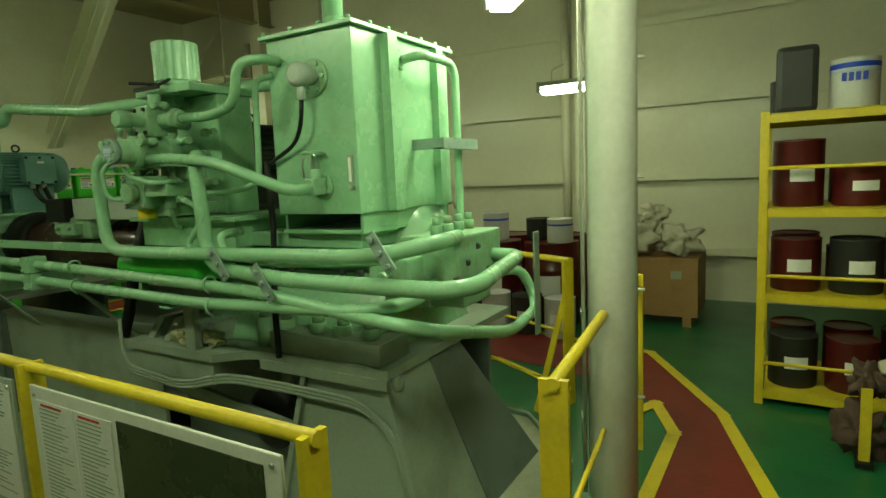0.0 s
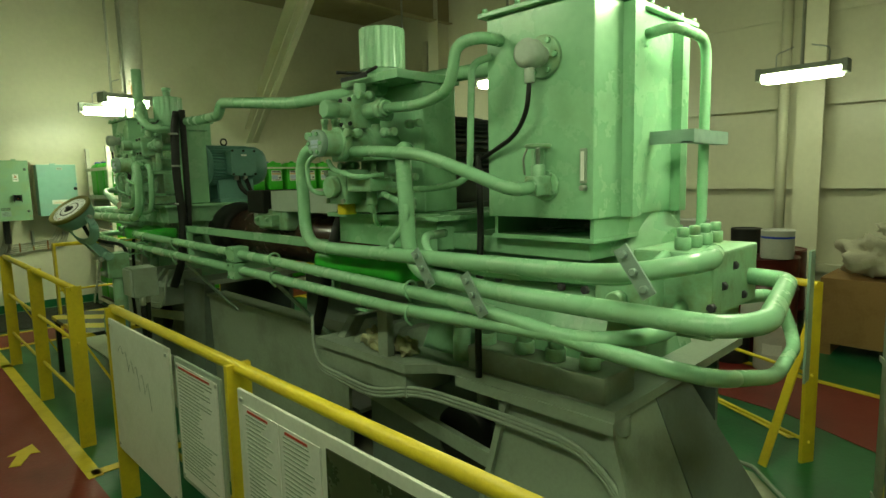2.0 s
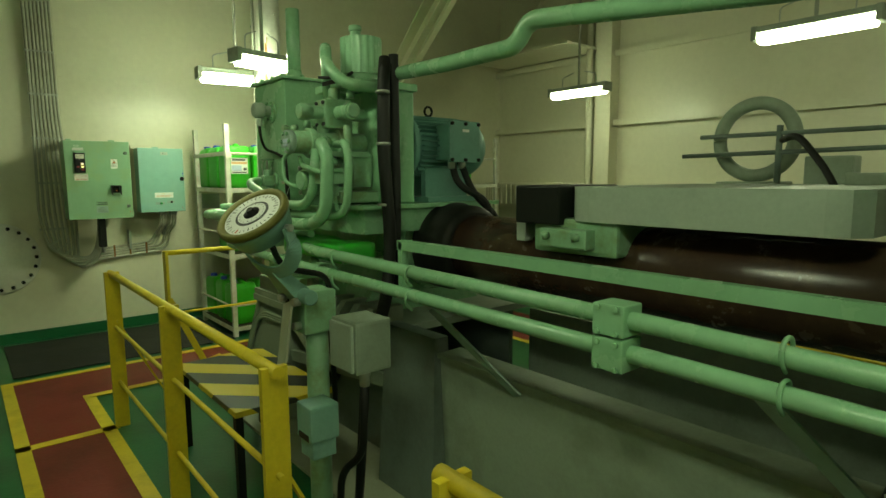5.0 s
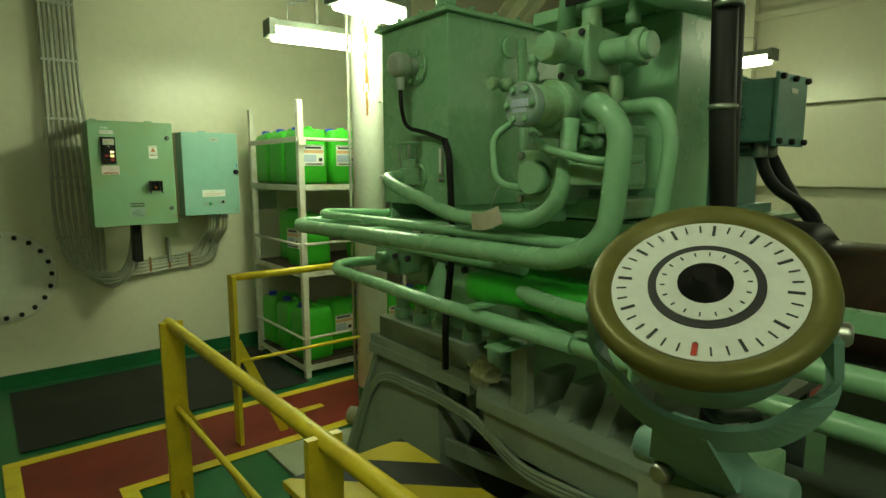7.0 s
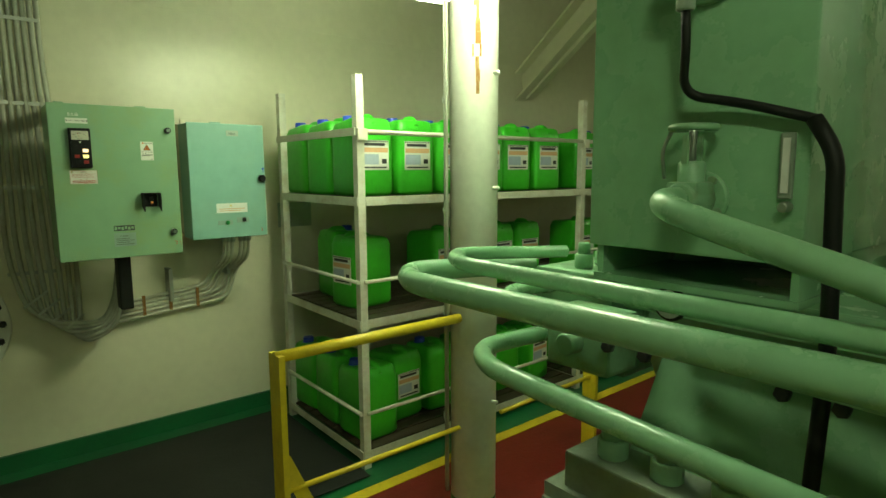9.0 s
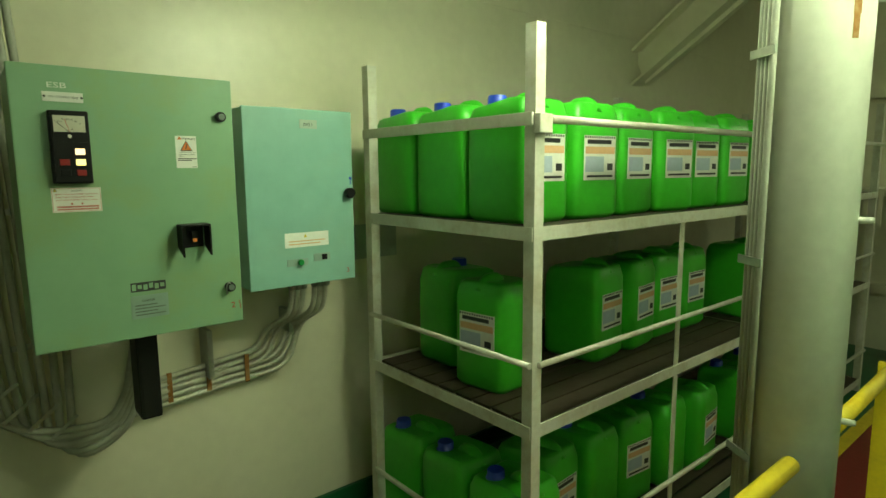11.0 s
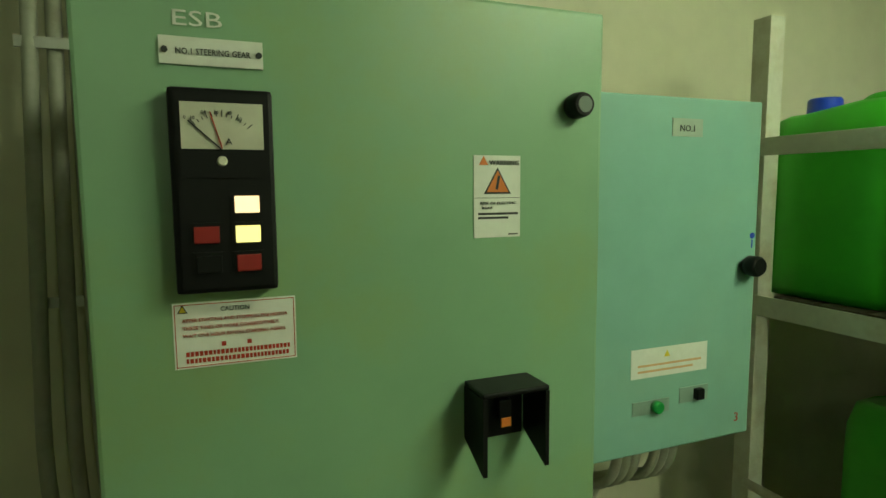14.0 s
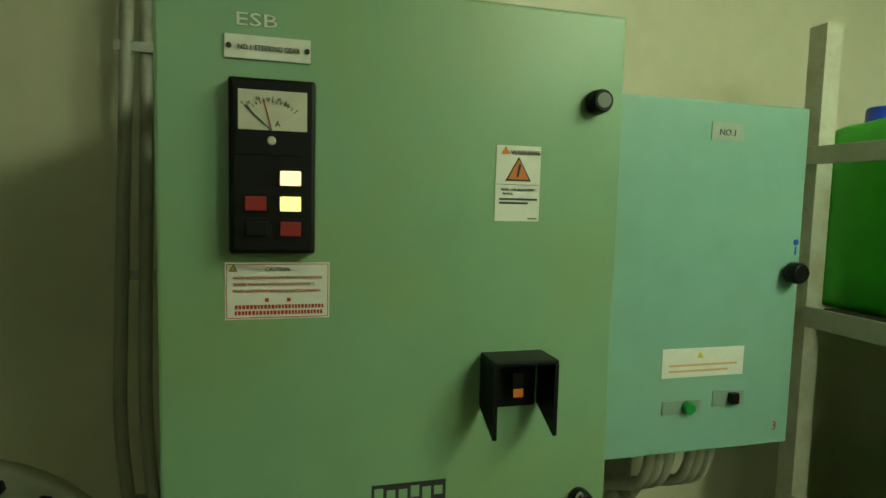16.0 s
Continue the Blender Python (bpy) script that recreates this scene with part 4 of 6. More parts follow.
P = 0.62
pipe("hydraulic_pipe", [(0.7, 3.72, 1.77), (P, 3.8, 1.77), (P, 3.88, 1.7), (P, 3.87, 1.3), (P, 3.6, 1.295), (P, 2.2, 1.315), (0.75, 1.98, 1.36), (1.1, 2.1, 1.34)], 0.03, 0.13)
pipe("hydraulic_pipe", [(0.85, 3.35, 1.74), (0.65, 3.16, 1.73), (0.64, 3.14, 1.6), (0.64, 3.12, 1.24), (P, 2.6, 1.21), (P, 1.9, 1.21), (0.75, 1.83, 1.21), (1.4, 1.95, 1.22), (1.42, 2.1, 1.22)], 0.032, 0.13)
pipe("hydraulic_pipe", [(0.75, 6.7, 1.13), (P, 6.4, 1.12), (P, 4.5, 1.1), (P, 3.19, 1.075), (P, 2.25, 1.11), (0.75, 2.1, 1.13), (1.1, 2.2, 1.15)], 0.026, 0.1)
pipe("hydraulic_pipe", [(0.75, 6.8, 1.22), (P, 6.5, 1.22), (P, 4.5, 1.195), (P, 3.16, 1.16), (P, 2.8, 1.15), (P, 2.2, 1.08), (0.7, 1.95, 1.04), (1.3, 1.95, 0.89), (1.75, 2.0, 0.9), (1.75, 2.08, 1.1), (1.45, 2.15, 1.12)], 0.026, 0.12)
pipe("hydraulic_pipe", [(0.8, 2.61, 1.575), (0.66, 2.6, 1.56), (P, 3.0, 1.7), (P, 3.3, 1.73), (0.7, 3.6, 1.74)], 0.024)
pipe("hydraulic_pipe", [(0.86, 2.82, 2.12), (0.75, 2.82, 2.12), (0.7, 2.9, 2.1), (0.7, 2.93, 1.94), (0.75, 3.15, 1.91), (0.8, 3.45, 1.93)], 0.022)
pipe("hydraulic_pipe", [(0.86, 2.86, 2.07), (0.82, 2.93, 2.05), (0.82, 2.95, 1.6), (0.8, 3.1, 1.57), (0.75, 3.4, 1.56)], 0.014)
pipe("hydraulic_pipe", [(1.2, 2.4, 2.12), (1.2, 2.3, 2.13), (1.5, 2.3, 2.13), (1.5, 2.3, 1.4), (1.45, 2.3, 1.3)], 0.02)
pipe("hydraulic_pipe", [(0.82, 3.1, 1.38), (0.66, 3.06, 1.38), (0.64, 3.0, 1.3), (0.64, 2.7, 1.27), (0.75, 2.2, 1.28), (0.95, 2.2, 1.34)], 0.018)
pipe("hydraulic_pipe", [(0.66, 3.3, 1.55), (0.62, 3.1, 1.5), (0.62, 3.13, 1.42), (0.62, 3.22, 1.35), (0.62, 3.2, 1.31)], 0.014, 0.05)
pipe("conduit_pipe", [(1.2, 2.9, 2.1), (1.2, 3.6, 2.12)], 0.035)
pipe("return_pipe", [(0.92, 3.6, 2.05), (0.9, 3.85, 2.05), (0.85, 4.33, 2.05), (0.82, 5.16, 2.14), (0.82, 5.22, 2.06), (0.9, 5.7, 2.08), (1.0, 6.3, 2.12)], 0.033, 0.05)
# at the far end
pipe("hydraulic_pipe", [(0.7, 6.42, 1.77), (P, 6.34, 1.77), (P, 6.27, 1.7), (P, 6.3, 1.42), (P, 6.45, 1.35), (P, 8.12, 1.33), (0.72, 8.27, 1.33), (1.15, 8.15, 1.32)], 0.032, 0.13)
pipe("hydraulic_pipe", [(0.72, 6.36, 1.76), (0.68, 6.2, 1.76), (0.68, 6.17, 1.68), (0.68, 6.2, 1.42), (0.68, 6.4, 1.39), (0.69, 8.0, 1.39), (0.8, 8.15, 1.39), (1.2, 8.05, 1.37)], 0.02, 0.13)
pipe("hydraulic_pipe", [(0.8, 7.43, 1.575), (0.7, 7.44, 1.575), (0.66, 7.35, 1.55), (0.66, 6.95, 1.44), (0.65, 6.58, 1.45), (0.64, 6.47, 1.52), (0.66, 6.46, 1.74)], 0.025, 0.09)
pipe("hydraulic_pipe", [(P, 6.4, 1.12), (0.64, 7.0, 1.12), (0.7, 7.9, 1.13), (0.8, 8.03, 1.13), (1.2, 8.0, 1.13)], 0.026, 0.12)
pipe("hydraulic_pipe", [(0.74, 6.7, 1.28), (0.76, 7.9, 1.29), (0.9, 8.0, 1.29), (1.2, 7.95, 1.29)], 0.022, 0.12)
pipe("hydraulic_pipe", [(1.55, 6.95, 1.4), (1.3, 7.2, 1.42), (1.25, 7.18, 1.5), (1.22, 7.18, 2.15)], 0.02)
pipe("hydraulic_pipe", [(1.2, 7.7, 2.12), (1.18, 7.85, 2.13), (1.15, 7.86, 2.05), (1.15, 7.86, 1.36)], 0.018, 0.05)
pipe("hydraulic_pipe", [(0.85, 6.65, 1.95), (0.78, 6.55, 2.3), (0.7, 6.4, 2.15), (0.75, 6.3, 2.05), (1.0, 6.25, 2.05)], 0.03)
for y, z0, z1 in ((4.64, 1.06, 1.24),):
    cl = thing("pipe_clamp", (P, y, z0), "mint green block coupling joining the twin pipes", "pipe clamp")
    part("block", join(box(P - 0.045, P + 0.05, y - 0.05, y + 0.05, 1.15, 1.24, 0.006), box(P - 0.045, P + 0.05, y - 0.05, y + 0.05, 1.05, 1.145, 0.006)), MINT, cl)
    part("bolt_heads", bolts([(P - 0.045, y + q, z) for q in (-0.03, 0.03) for z in (1.06, 1.13, 1.16, 1.23)], (-1, 0, 0), 0.009, 0.01), MINT, cl)
for y in (4.2, 5.6, 3.1, 6.2):
    for z in (1.2, 1.1):
        zz = z - (0.03 if y < 3.5 else 0)
        solid("pipe_strap", tube([(P, y + 0.001, zz - 0.05), (P - 0.034, y, zz - 0.02), (P - 0.032, y, zz + 0.02), (P, y, zz + 0.034), (P + 0.03, y, zz + 0.02), (P + 0.03, y, zz - 0.03)], 0.006, 0.02, 6), MINT, "mint green U-bolt strap round the pipe", "pipe strap", "pipe straps")
for (y, z, ln) in ((2.98, 1.27, 0.13), (2.72, 1.2, 0.14), (2.12, 1.34, 0.13)):
    br = thing("support_bracket", (P, y, z - 0.1), "galvanised flat bracket with U-bolts across the pipes", "bracket", "pipe brackets")
    part("plate", bar((P - 0.04, y + 0.045, z + ln / 2), (P - 0.04, y - 0.045, z - ln / 2), 0.045, 0.008, (0, 1, 0)), GALV, br)
    part("nut", [bolts([(P - 0.044, y + q * 0.45, z + q * 0.65)], (-1, 0, 0), 0.012, 0.014) for q in (0.07, 0.0, -0.07)], GALV, br)
vbk = thing("support_bracket", (1.42, 1.98, 0.82), "galvanised upright flat bracket holding the pipe loops", "bracket", "pipe brackets")
part("plate", box(1.47, 1.53, 1.9, 1.908, 0.83, 1.32), GALV, vbk)
tb = thing("support_bracket", (1.3, 2.32, 1.72), "galvanised angle bracket from tank to pipe", "bracket", "pipe brackets")
part("angle", join(box(1.28, 1.62, 2.25, 2.26, 1.72, 1.77), box(1.28, 1.62, 2.26, 2.3, 1.72, 1.728), box(1.28, 1.3, 2.26, 2.42, 1.72, 1.77)), GALV, tb)
# thick black cables
hose = thing("power_cable", (1.0, 6.15, 1.0), "thick black taped power cables strapped to the pump", "cable")
part("sheath", join(tube([(0.92, 6.2, 2.18), (0.88, 6.16, 2.05), (0.86, 6.14, 1.7), (0.88, 6.12, 1.3), (0.84, 6.1, 1.0), (0.76, 6.1, 0.8)], 0.032, 0.1), tube([(0.95, 6.17, 2.2), (0.95, 6.17, 2.1), (0.94, 6.15, 1.4), (0.9, 6.12, 1.0)], 0.025, 0.1)), BLACK, hose)
part("band", ([cyl((0.86, 6.14, z), (0.86, 6.14, z + 0.015), 0.036, 14) for z in (1.45, 1.75, 2.0)]), STEEL, hose)
hose2 = thing("power_cable", (0.9, 3.9, 0.9), "thick black taped cable between the pipes", "cable")
part("sheath", tube([(0.9, 3.95, 1.45), (0.82, 3.98, 1.2), (0.78, 3.98, 1.0), (0.74, 4.02, 0.8)], 0.03, 0.1), BLACK, hose2)
hose3 = thing("power_cable", (0.9, 2.93, 0.9), "black cable dropping behind the tank", "cable")
part("sheath", tube([(0.84, 2.92, 1.7), (0.86, 2.93, 1.4), (0.8, 2.9, 1.05), (0.8, 2.9, 0.8)], 0.014, 0.1), BLACK, hose3)
hose4 = thing("power_cable", (1.5, 6.3, 1.2), "black cables from the motor terminal box", "cable")
part("sheath", join(tube([(1.44, 6.3, 1.7), (1.44, 6.25, 1.55), (1.6, 6.15, 1.45), (1.6, 6.12, 1.25)], 0.02, 0.08), tube([(1.5, 6.3, 1.7), (1.52, 6.2, 1.5), (1.65, 6.12, 1.35), (1.63, 6.1, 1.2)], 0.02, 0.08)), BLACK, hose4)
hose5 = thing("power_cable", (0.85, 7.2, 0.8), "thick black cable beside the tank", "cable")
part("sheath", tube([(0.84, 7.23, 1.72), (0.83, 7.19, 1.66), (0.84, 7.18, 1.3), (0.8, 7.18, 1.0), (0.8, 7.18, 0.8)], 0.014, 0.06), BLACK, hose5)
for yy in (3.42, 6.7):
    po = thing("pipe_post", (0.66, yy, 0.8), "grey flat steel post carrying the pipes on the foundation", "pipe support", "pipe posts")
    part("upright", box(0.72, 0.76, yy - 0.035, yy + 0.035, 0.8, 1.05, 0.003), GREYPAINT, po)
    part("saddle_plate", box(0.6, 0.76, yy - 0.04, yy + 0.04, 1.035, 1.043), MINT, po)
gauge = thing("pressure_gauge", (0.9, 7.55, 1.3), "small round pressure gauge", "gauge")
part("case", cyl((0.98, 7.52, 1.33), (0.91, 7.52, 1.33), 0.04, 20), BLACK, gauge)
part("face", cyl((0.911, 7.52, 1.33), (0.908, 7.52, 1.33), 0.033, 20), DIALWHITE, gauge)


def rag(at, size, seed):
    bm = bmesh.new()
    bmesh.ops.create_icosphere(bm, subdivisions=4, radius=1)
    for v in bm.verts:
        q = v.co.copy()
        v.co = Vector((q.x * size[0], q.y * size[1], q.z * size[2])) * (0.75 + 0.55 * noise.noise(q * 1.8 + Vector((seed, 0, 0))) + 0.25 * noise.noise(q * 5 + Vector((0, seed, 0))))
        v.co += Vector(at)
    for f in bm.faces:
        f.smooth = True
    return bm


solid("rag", rag((0.77, 3.52, 0.85), (0.06, 0.1, 0.06), 1), RAG, "crumpled dirty cotton rags on the foundation", "rag", "rags")
solid("rag", rag((0.8, 3.35, 0.845), (0.05, 0.08, 0.05), 5), RAG, "crumpled dirty cotton rags on the foundation", "rag", "rags")
solid("rag", rag((0.8, 6.95, 0.85), (0.05, 0.08, 0.06), 8), RAG, "crumpled dirty cotton rags on the foundation", "rag", "rags")
solid("rag", rag((0.8, 4.75, 0.08), (0.09, 0.14, 0.07), 3), RAG, "crumpled dirty cotton rags in the drip tray", "rag", "rags")
solid("pipe_offcut", join(turned((1.1, 8.5, 0.075), (0.45, -0.8, 0), [(0, 0.055), (0.3, 0.055), (0.3, 0.045), (0.02, 0.045)])), TRAYFLOOR, "short open pipe on the drip tray", "pipe")

# ---------- rails ----------
ZR = 1.0


def rail(pts, posts, label, lower=(0.5,), flat=True, braces=()):
    e = thing("guard_rail", (*posts[0], 0), label, "guard rail", "guard rails")
    part("top_bar", tube([(x, y, ZR) for x, y in pts], 0.021, 0.05), YELLOW, e)
    for z in lower:
        part("mid_bar", tube([(x, y, z) for x, y in pts], 0.011, 0.05, 8), YELLOW, e)
    along = Vector((pts[1][0] - pts[0][0], pts[1][1] - pts[0][1], 0)).normalized()
    for (x, y) in posts:
        part("post", bar((x, y, 0.0), (x, y, ZR + 0.012), 0.085, 0.022, (along.y, -along.x, 0)), YELLOW, e)
    for (a, b) in braces:
        part("brace", bar(a, b, 0.05, 0.01, along), YELLOW, e)
    return e


r1 = rail([(-0.08, 1.84), (-0.08, 4.58)], [(-0.08, 1.86), (-0.08, 3.19), (-0.08, 4.54)], "yellow painted guard rail carrying notice boards", (0.48,))
rail([(-0.07, 5.36), (-0.07, 7.87)], [(-0.07, 5.4), (-0.07, 6.55), (-0.07, 7.83)], "yellow painted guard rail along the walkway", (0.66, 0.3), braces=(((-0.06, 5.42, 0.7), (0.28, 5.42, 0.0)), ((-0.06, 7.83, 0.7), (0.28, 7.83, 0.0))))
rail([(0.46, 8.7), (1.3, 8.7)], [(0.47, 8.7)], "yellow painted guard rail before the shelves", (0.5,), braces=(((0.48, 8.7, 0.62), (0.75, 8.7, 0.0)),))
rail([(1.56, 8.7), (2.3, 8.72)], [(2.28, 8.72)], "yellow painted guard rail before the shelves", (0.5,))
rail([(0.46, 1.46), (1.3, 1.54)], [(0.48, 1.462)], "yellow painted guard rail by the column", (0.5,))
rail([(2.2, 1.605), (1.6, 1.58)], [(2.2, 1.605)], "yellow painted guard rail by the column", (0.5,))
rail([(2.65, 2.12), (3.25, 3.27), (3.3, 8.3)], [(2.66, 2.14), (3.22, 3.25), (3.28, 5.2), (3.3, 8.2)], "yellow painted guard rail on the far walkway", (0.5, 0.12), braces=(((2.7, 2.16, 0.8), (2.45, 2.3, 0.0)),))


def board(y0, y1, z0, z1, mat, label, papers=()):
    e = thing("notice_board", (-0.1, (y0 + y1) / 2, z0), label, "notice board", "rail boards")
    part("panel", box(-0.118, -0.107, y0, y1, z0, z1, 0.003), mat, e)
    part("screws", bolts([(-0.118, y, z) for y in (y0 + 0.03, y1 - 0.03) for z in (z0 + 0.03, z1 - 0.03)], (-1, 0, 0), 0.008, 0.006), STEEL, e)
    for (a, b, c, d, m, lines) in papers:
        p = part("sheet", box(-0.121, -0.1185, a, b, c, d), m, e)
        if lines:
            rnd = random.Random(int(a * 100))
            bms = []
            z = d - 0.03
            while z > c + 0.03:
                bms.append(box(-0.1222, -0.1209, b - 0.02 - (b - a - 0.04) * rnd.uniform(0.5, 1), b - 0.02, z, z + 0.004))
                z -= 0.014
            part("print_line", bms, GREYPAINT, p)
            part("print_heading", box(-0.1222, -0.1209, a + 0.06, b - 0.03, d - 0.018, d - 0.01), REDINK, p)
    return e


WB = board(3.72, 4.52, 0.3, 0.965, DIRTYBOARD, "smudged white board hung on the rail")
part("scribbles", join(*[tube([(-0.1185, 4.4 - 0.07 * k, 0.82 - 0.02 * k + 0.03 * math.sin(k * 2.3)), (-0.1185, 4.35 - 0.07 * k, 0.86 - 0.02 * k), (-0.1185, 4.32 - 0.07 * k, 0.8 - 0.03 * k + 0.02 * math.cos(k * 3))], 0.0008, 0.01, 5) for k in range(6)]), GREYDARK, WB)
board(3.25, 3.66, 0.45, 0.95, TILLERGREY, "pale grey instruction sheet on the rail", ((3.27, 3.64, 0.47, 0.93, LABEL, True),))
board(1.93, 3.12, 0.45, 0.955, DIRTYBOARD, "white backed notice board with printed sheets and dark pane", ((2.86, 3.08, 0.48, 0.91, LABEL, True), (2.64, 2.85, 0.48, 0.91, LABEL, True), (1.99, 2.61, 0.48, 0.92, DARKPANE, False)))

# ---------- rudder dial on its stand ----------
dn = Vector((-0.58, -0.22, 0.78)).normalized()
dc = Vector((0.03, 5.75, 1.46))
du = Vector((0, 0, 1)).cross(dn).normalized()
dv = dn.cross(du)
dial = thing("rudder_angle_dial", (0.3, 5.8, 0), "round rudder angle dial with olive rim on a blue-green stand", "dial")
part("case", turned(dc - dn * 0.11, dn, [(0, 0.1), (0.012, 0.12), (0.07, 0.138), (0.1, 0.148)], 40), DIALBODY, dial)
part("rim", turned(dc - dn * 0.012, dn, [(0, 0.14), (0.0, 0.15), (0.012, 0.154), (0.028, 0.15), (0.032, 0.138), (0.016, 0.116), (0.012, 0.116)], 48), DIALRIM, dial, "olive brass bezel ring")
face = part("face", turned(dc + dn * 0.003, dn, [(0, 0.12), (0.006, 0.12)], 48), DIALWHITE, dial, "white dial face with degree marks")
part("black_ring", turned(dc + dn * 0.008, dn, [(0, 0.072), (0.003, 0.072)], 48), INK, face)
part("white_ring", turned(dc + dn * 0.0105, dn, [(0, 0.061), (0.0025, 0.061)], 48), DIALWHITE, face)
part("hub", turned(dc + dn * 0.012, dn, [(0, 0.034), (0.004, 0.034), (0.005, 0.016), (0.02, 0.014)], 32), BLACKPL, face)
bms = []
for k in range(36):
    a = 2 * math.pi * k / 36
    d = du * math.cos(a) + dv * math.sin(a)
    bms.append(bar(dc + dn * 0.0096 + d * (0.1 if k % 3 else 0.094), dc + dn * 0.0096 + d * 0.113, 0.0022 if k % 3 else 0.004, 0.001, d.cross(dn)))
    if k % 2:
        bms.append(bar(dc + dn * 0.0134 + d * 0.05, dc + dn * 0.0134 + d * 0.056, 0.002, 0.001, d.cross(dn)))
part("degree_marks", join(*bms), INK, face)
part("pointer", bar(dc + dn * 0.0098 - dv * 0.096, dc + dn * 0.0098 - dv * 0.114, 0.007, 0.001, du), REDINK, face)
DROP = Vector((0, 0, 0.1))
part("fork", ribbon([dc - dn * 0.05 - du * 0.128, dc - dn * 0.1 - du * 0.138 - DROP * 0.5, dc - dn * 0.13 - du * 0.08 - DROP, dc - dn * 0.13 - DROP * 1.2, dc - dn * 0.13 + du * 0.08 - DROP, dc - dn * 0.1 + du * 0.138 - DROP * 0.5, dc - dn * 0.05 + du * 0.128], 0.055, 0.01, dn, 0.05), DIALBODY, dial)
part("pivot", (cyl(dc - dn * 0.055 - du * 0.12, dc - dn * 0.055 - du * 0.15, 0.014, 12), cyl(dc - dn * 0.055 + du * 0.12, dc - dn * 0.055 + du * 0.15, 0.014, 12)), STEEL, dial)
part("neck", join(hull8([(0.18, 5.76, 1.14), (0.27, 5.76, 1.14), (0.27, 5.9, 1.14), (0.18, 5.9, 1.14)], [(0.1, 5.77, 1.24), (0.16, 5.77, 1.24), (0.16, 5.85, 1.24), (0.1, 5.85, 1.24)]), cyl((0.22, 5.7, 1.14), (0.22, 5.94, 1.14), 0.03)), DIALBODY, dial)
part("post", join(cyl((0.3, 5.82, 0.02), (0.3, 5.82, 1.0), 0.045), box(0.22, 0.36, 5.76, 5.9, 0.98, 1.15, 0.01)), MINT_WORN, dial)
part("bolts", bolts([(0.2, 5.76, 1.12), (0.2, 5.88, 1.12), (0.21, 5.78, 1.02)], (-1, 0, 0), 0.018, 0.03), STEEL, dial)
part("cable", tube([dc - dn * 0.11, dc - dn * 0.2 - Vector((0, 0, 0.05)), (0.35, 5.8, 1.2), (0.38, 5.85, 0.95), (0.4, 5.86, 0.6)], 0.012, 0.06, 8), BLACK, dial)
for o in dial.children:
    if o.name.split(".")[0] in ("case", "rim", "face"):
        o.scale = (0.89, 0.89, 0.89)
        o.location = dc * 0.11 - dial.location
jb = thing("junction_box", (0.38, 5.62, 0.8), "cream cast junction box with cable glands", "junction box", "junction boxes")
part("body", box(0.3, 0.46, 5.52, 5.7, 0.86, 1.06, 0.012), GREYPAINT, jb)
part("cover", box(0.285, 0.3, 5.53, 5.69, 0.87, 1.05, 0.006), TILLERGREY, jb)
part("gland", (cyl((0.36, 5.56, 0.86), (0.36, 5.56, 0.8), 0.02), cyl((0.42, 5.65, 0.86), (0.42, 5.65, 0.8), 0.02)), STEEL, jb)
part("cable", (tube([(0.36, 5.56, 0.82), (0.37, 5.6, 0.5), (0.34, 5.72, 0.4), (0.36, 5.8, 0.02)], 0.016, 0.1, 8), tube([(0.42, 5.65, 0.82), (0.42, 5.7, 0.4), (0.45, 5.8, 0.02)], 0.02, 0.1, 8)), BLACK, jb)
jb2 = thing("junction_box", (0.2, 5.7, 0.6), "small blue-green push button box", "junction box", "junction boxes")
part("body", box(0.16, 0.28, 5.62, 5.74, 0.6, 0.74, 0.01), DIALBODY, jb2)
part("lower_body", box(0.17, 0.27, 5.63, 5.73, 0.53, 0.6, 0.006), DIALBODY, jb2)
part("holder", box(0.28, 0.3, 5.66, 5.8, 0.6, 0.72), GREYPAINT, jb2)
part("slot", box(0.158, 0.162, 5.64, 5.72, 0.605, 0.63), BLACKPL, jb2)
stand = thing("hanging_cloth", (0.2, 5.9, 0.7), "pale grey metal plate leaning on the dial stand", "plate")
part("plate", bar((0.13, 5.8, 0.83), (0.2, 5.86, 1.1), 0.17, 0.008, (0.3, 1, 0)), TRAYFLOOR, stand)
tab = thing("step_platform", (0.45, 6.9, 0), "black and yellow striped step platform on black legs", "platform")
part("top", box(0.14, 0.66, 6.35, 7.3, 0.47, 0.5, 0.004), HAZARD, tab)
for x in (0.17, 0.63):
    for y in (6.4, 7.25):
        part("leg", box(x - 0.018, x + 0.018, y - 0.018, y + 0.018, 0.0 if x < 0.5 else 0.02, 0.47), BLACK, tab)

# ---------- switchboards on the bulkhead ----------
pan = thing("starter_panel", (0.27, 10.2, 1.22), "pale green motor starter cabinet mounted on the bulkhead", "control panel")
px1, pz0, pz1, pf = 0.536, 1.222, 1.947, 10.0
part("body", box(0.004, px1 - 0.004, pf + 0.016, pf + 0.26, pz0 + 0.004, pz1 - 0.004, 0.004), PANELG, pan)
door = part("door", box(0, px1, pf, pf + 0.015, pz0, pz1, 0.004), PANELG, pan)
part("wall_bracket", (box(0.05, 0.09, pf + 0.26, YW, pz1 - 0.03, pz1 + 0.02), box(0.45, 0.49, pf + 0.26, YW, pz1 - 0.03, pz1 + 0.02), box(0.05, 0.09, pf + 0.26, YW, pz0, pz0 + 0.04), box(0.45, 0.49, pf + 0.26, YW, pz0, pz0 + 0.04)), CREAM, pan)
part("lug", (box(0.05, 0.09, pf + 0.2, pf + 0.23, pz1 - 0.005, pz1 + 0.025, 0.003), box(0.4, 0.45, pf + 0.2, pf + 0.23, pz1 - 0.005, pz1 + 0.025, 0.003)), PANELG, pan)
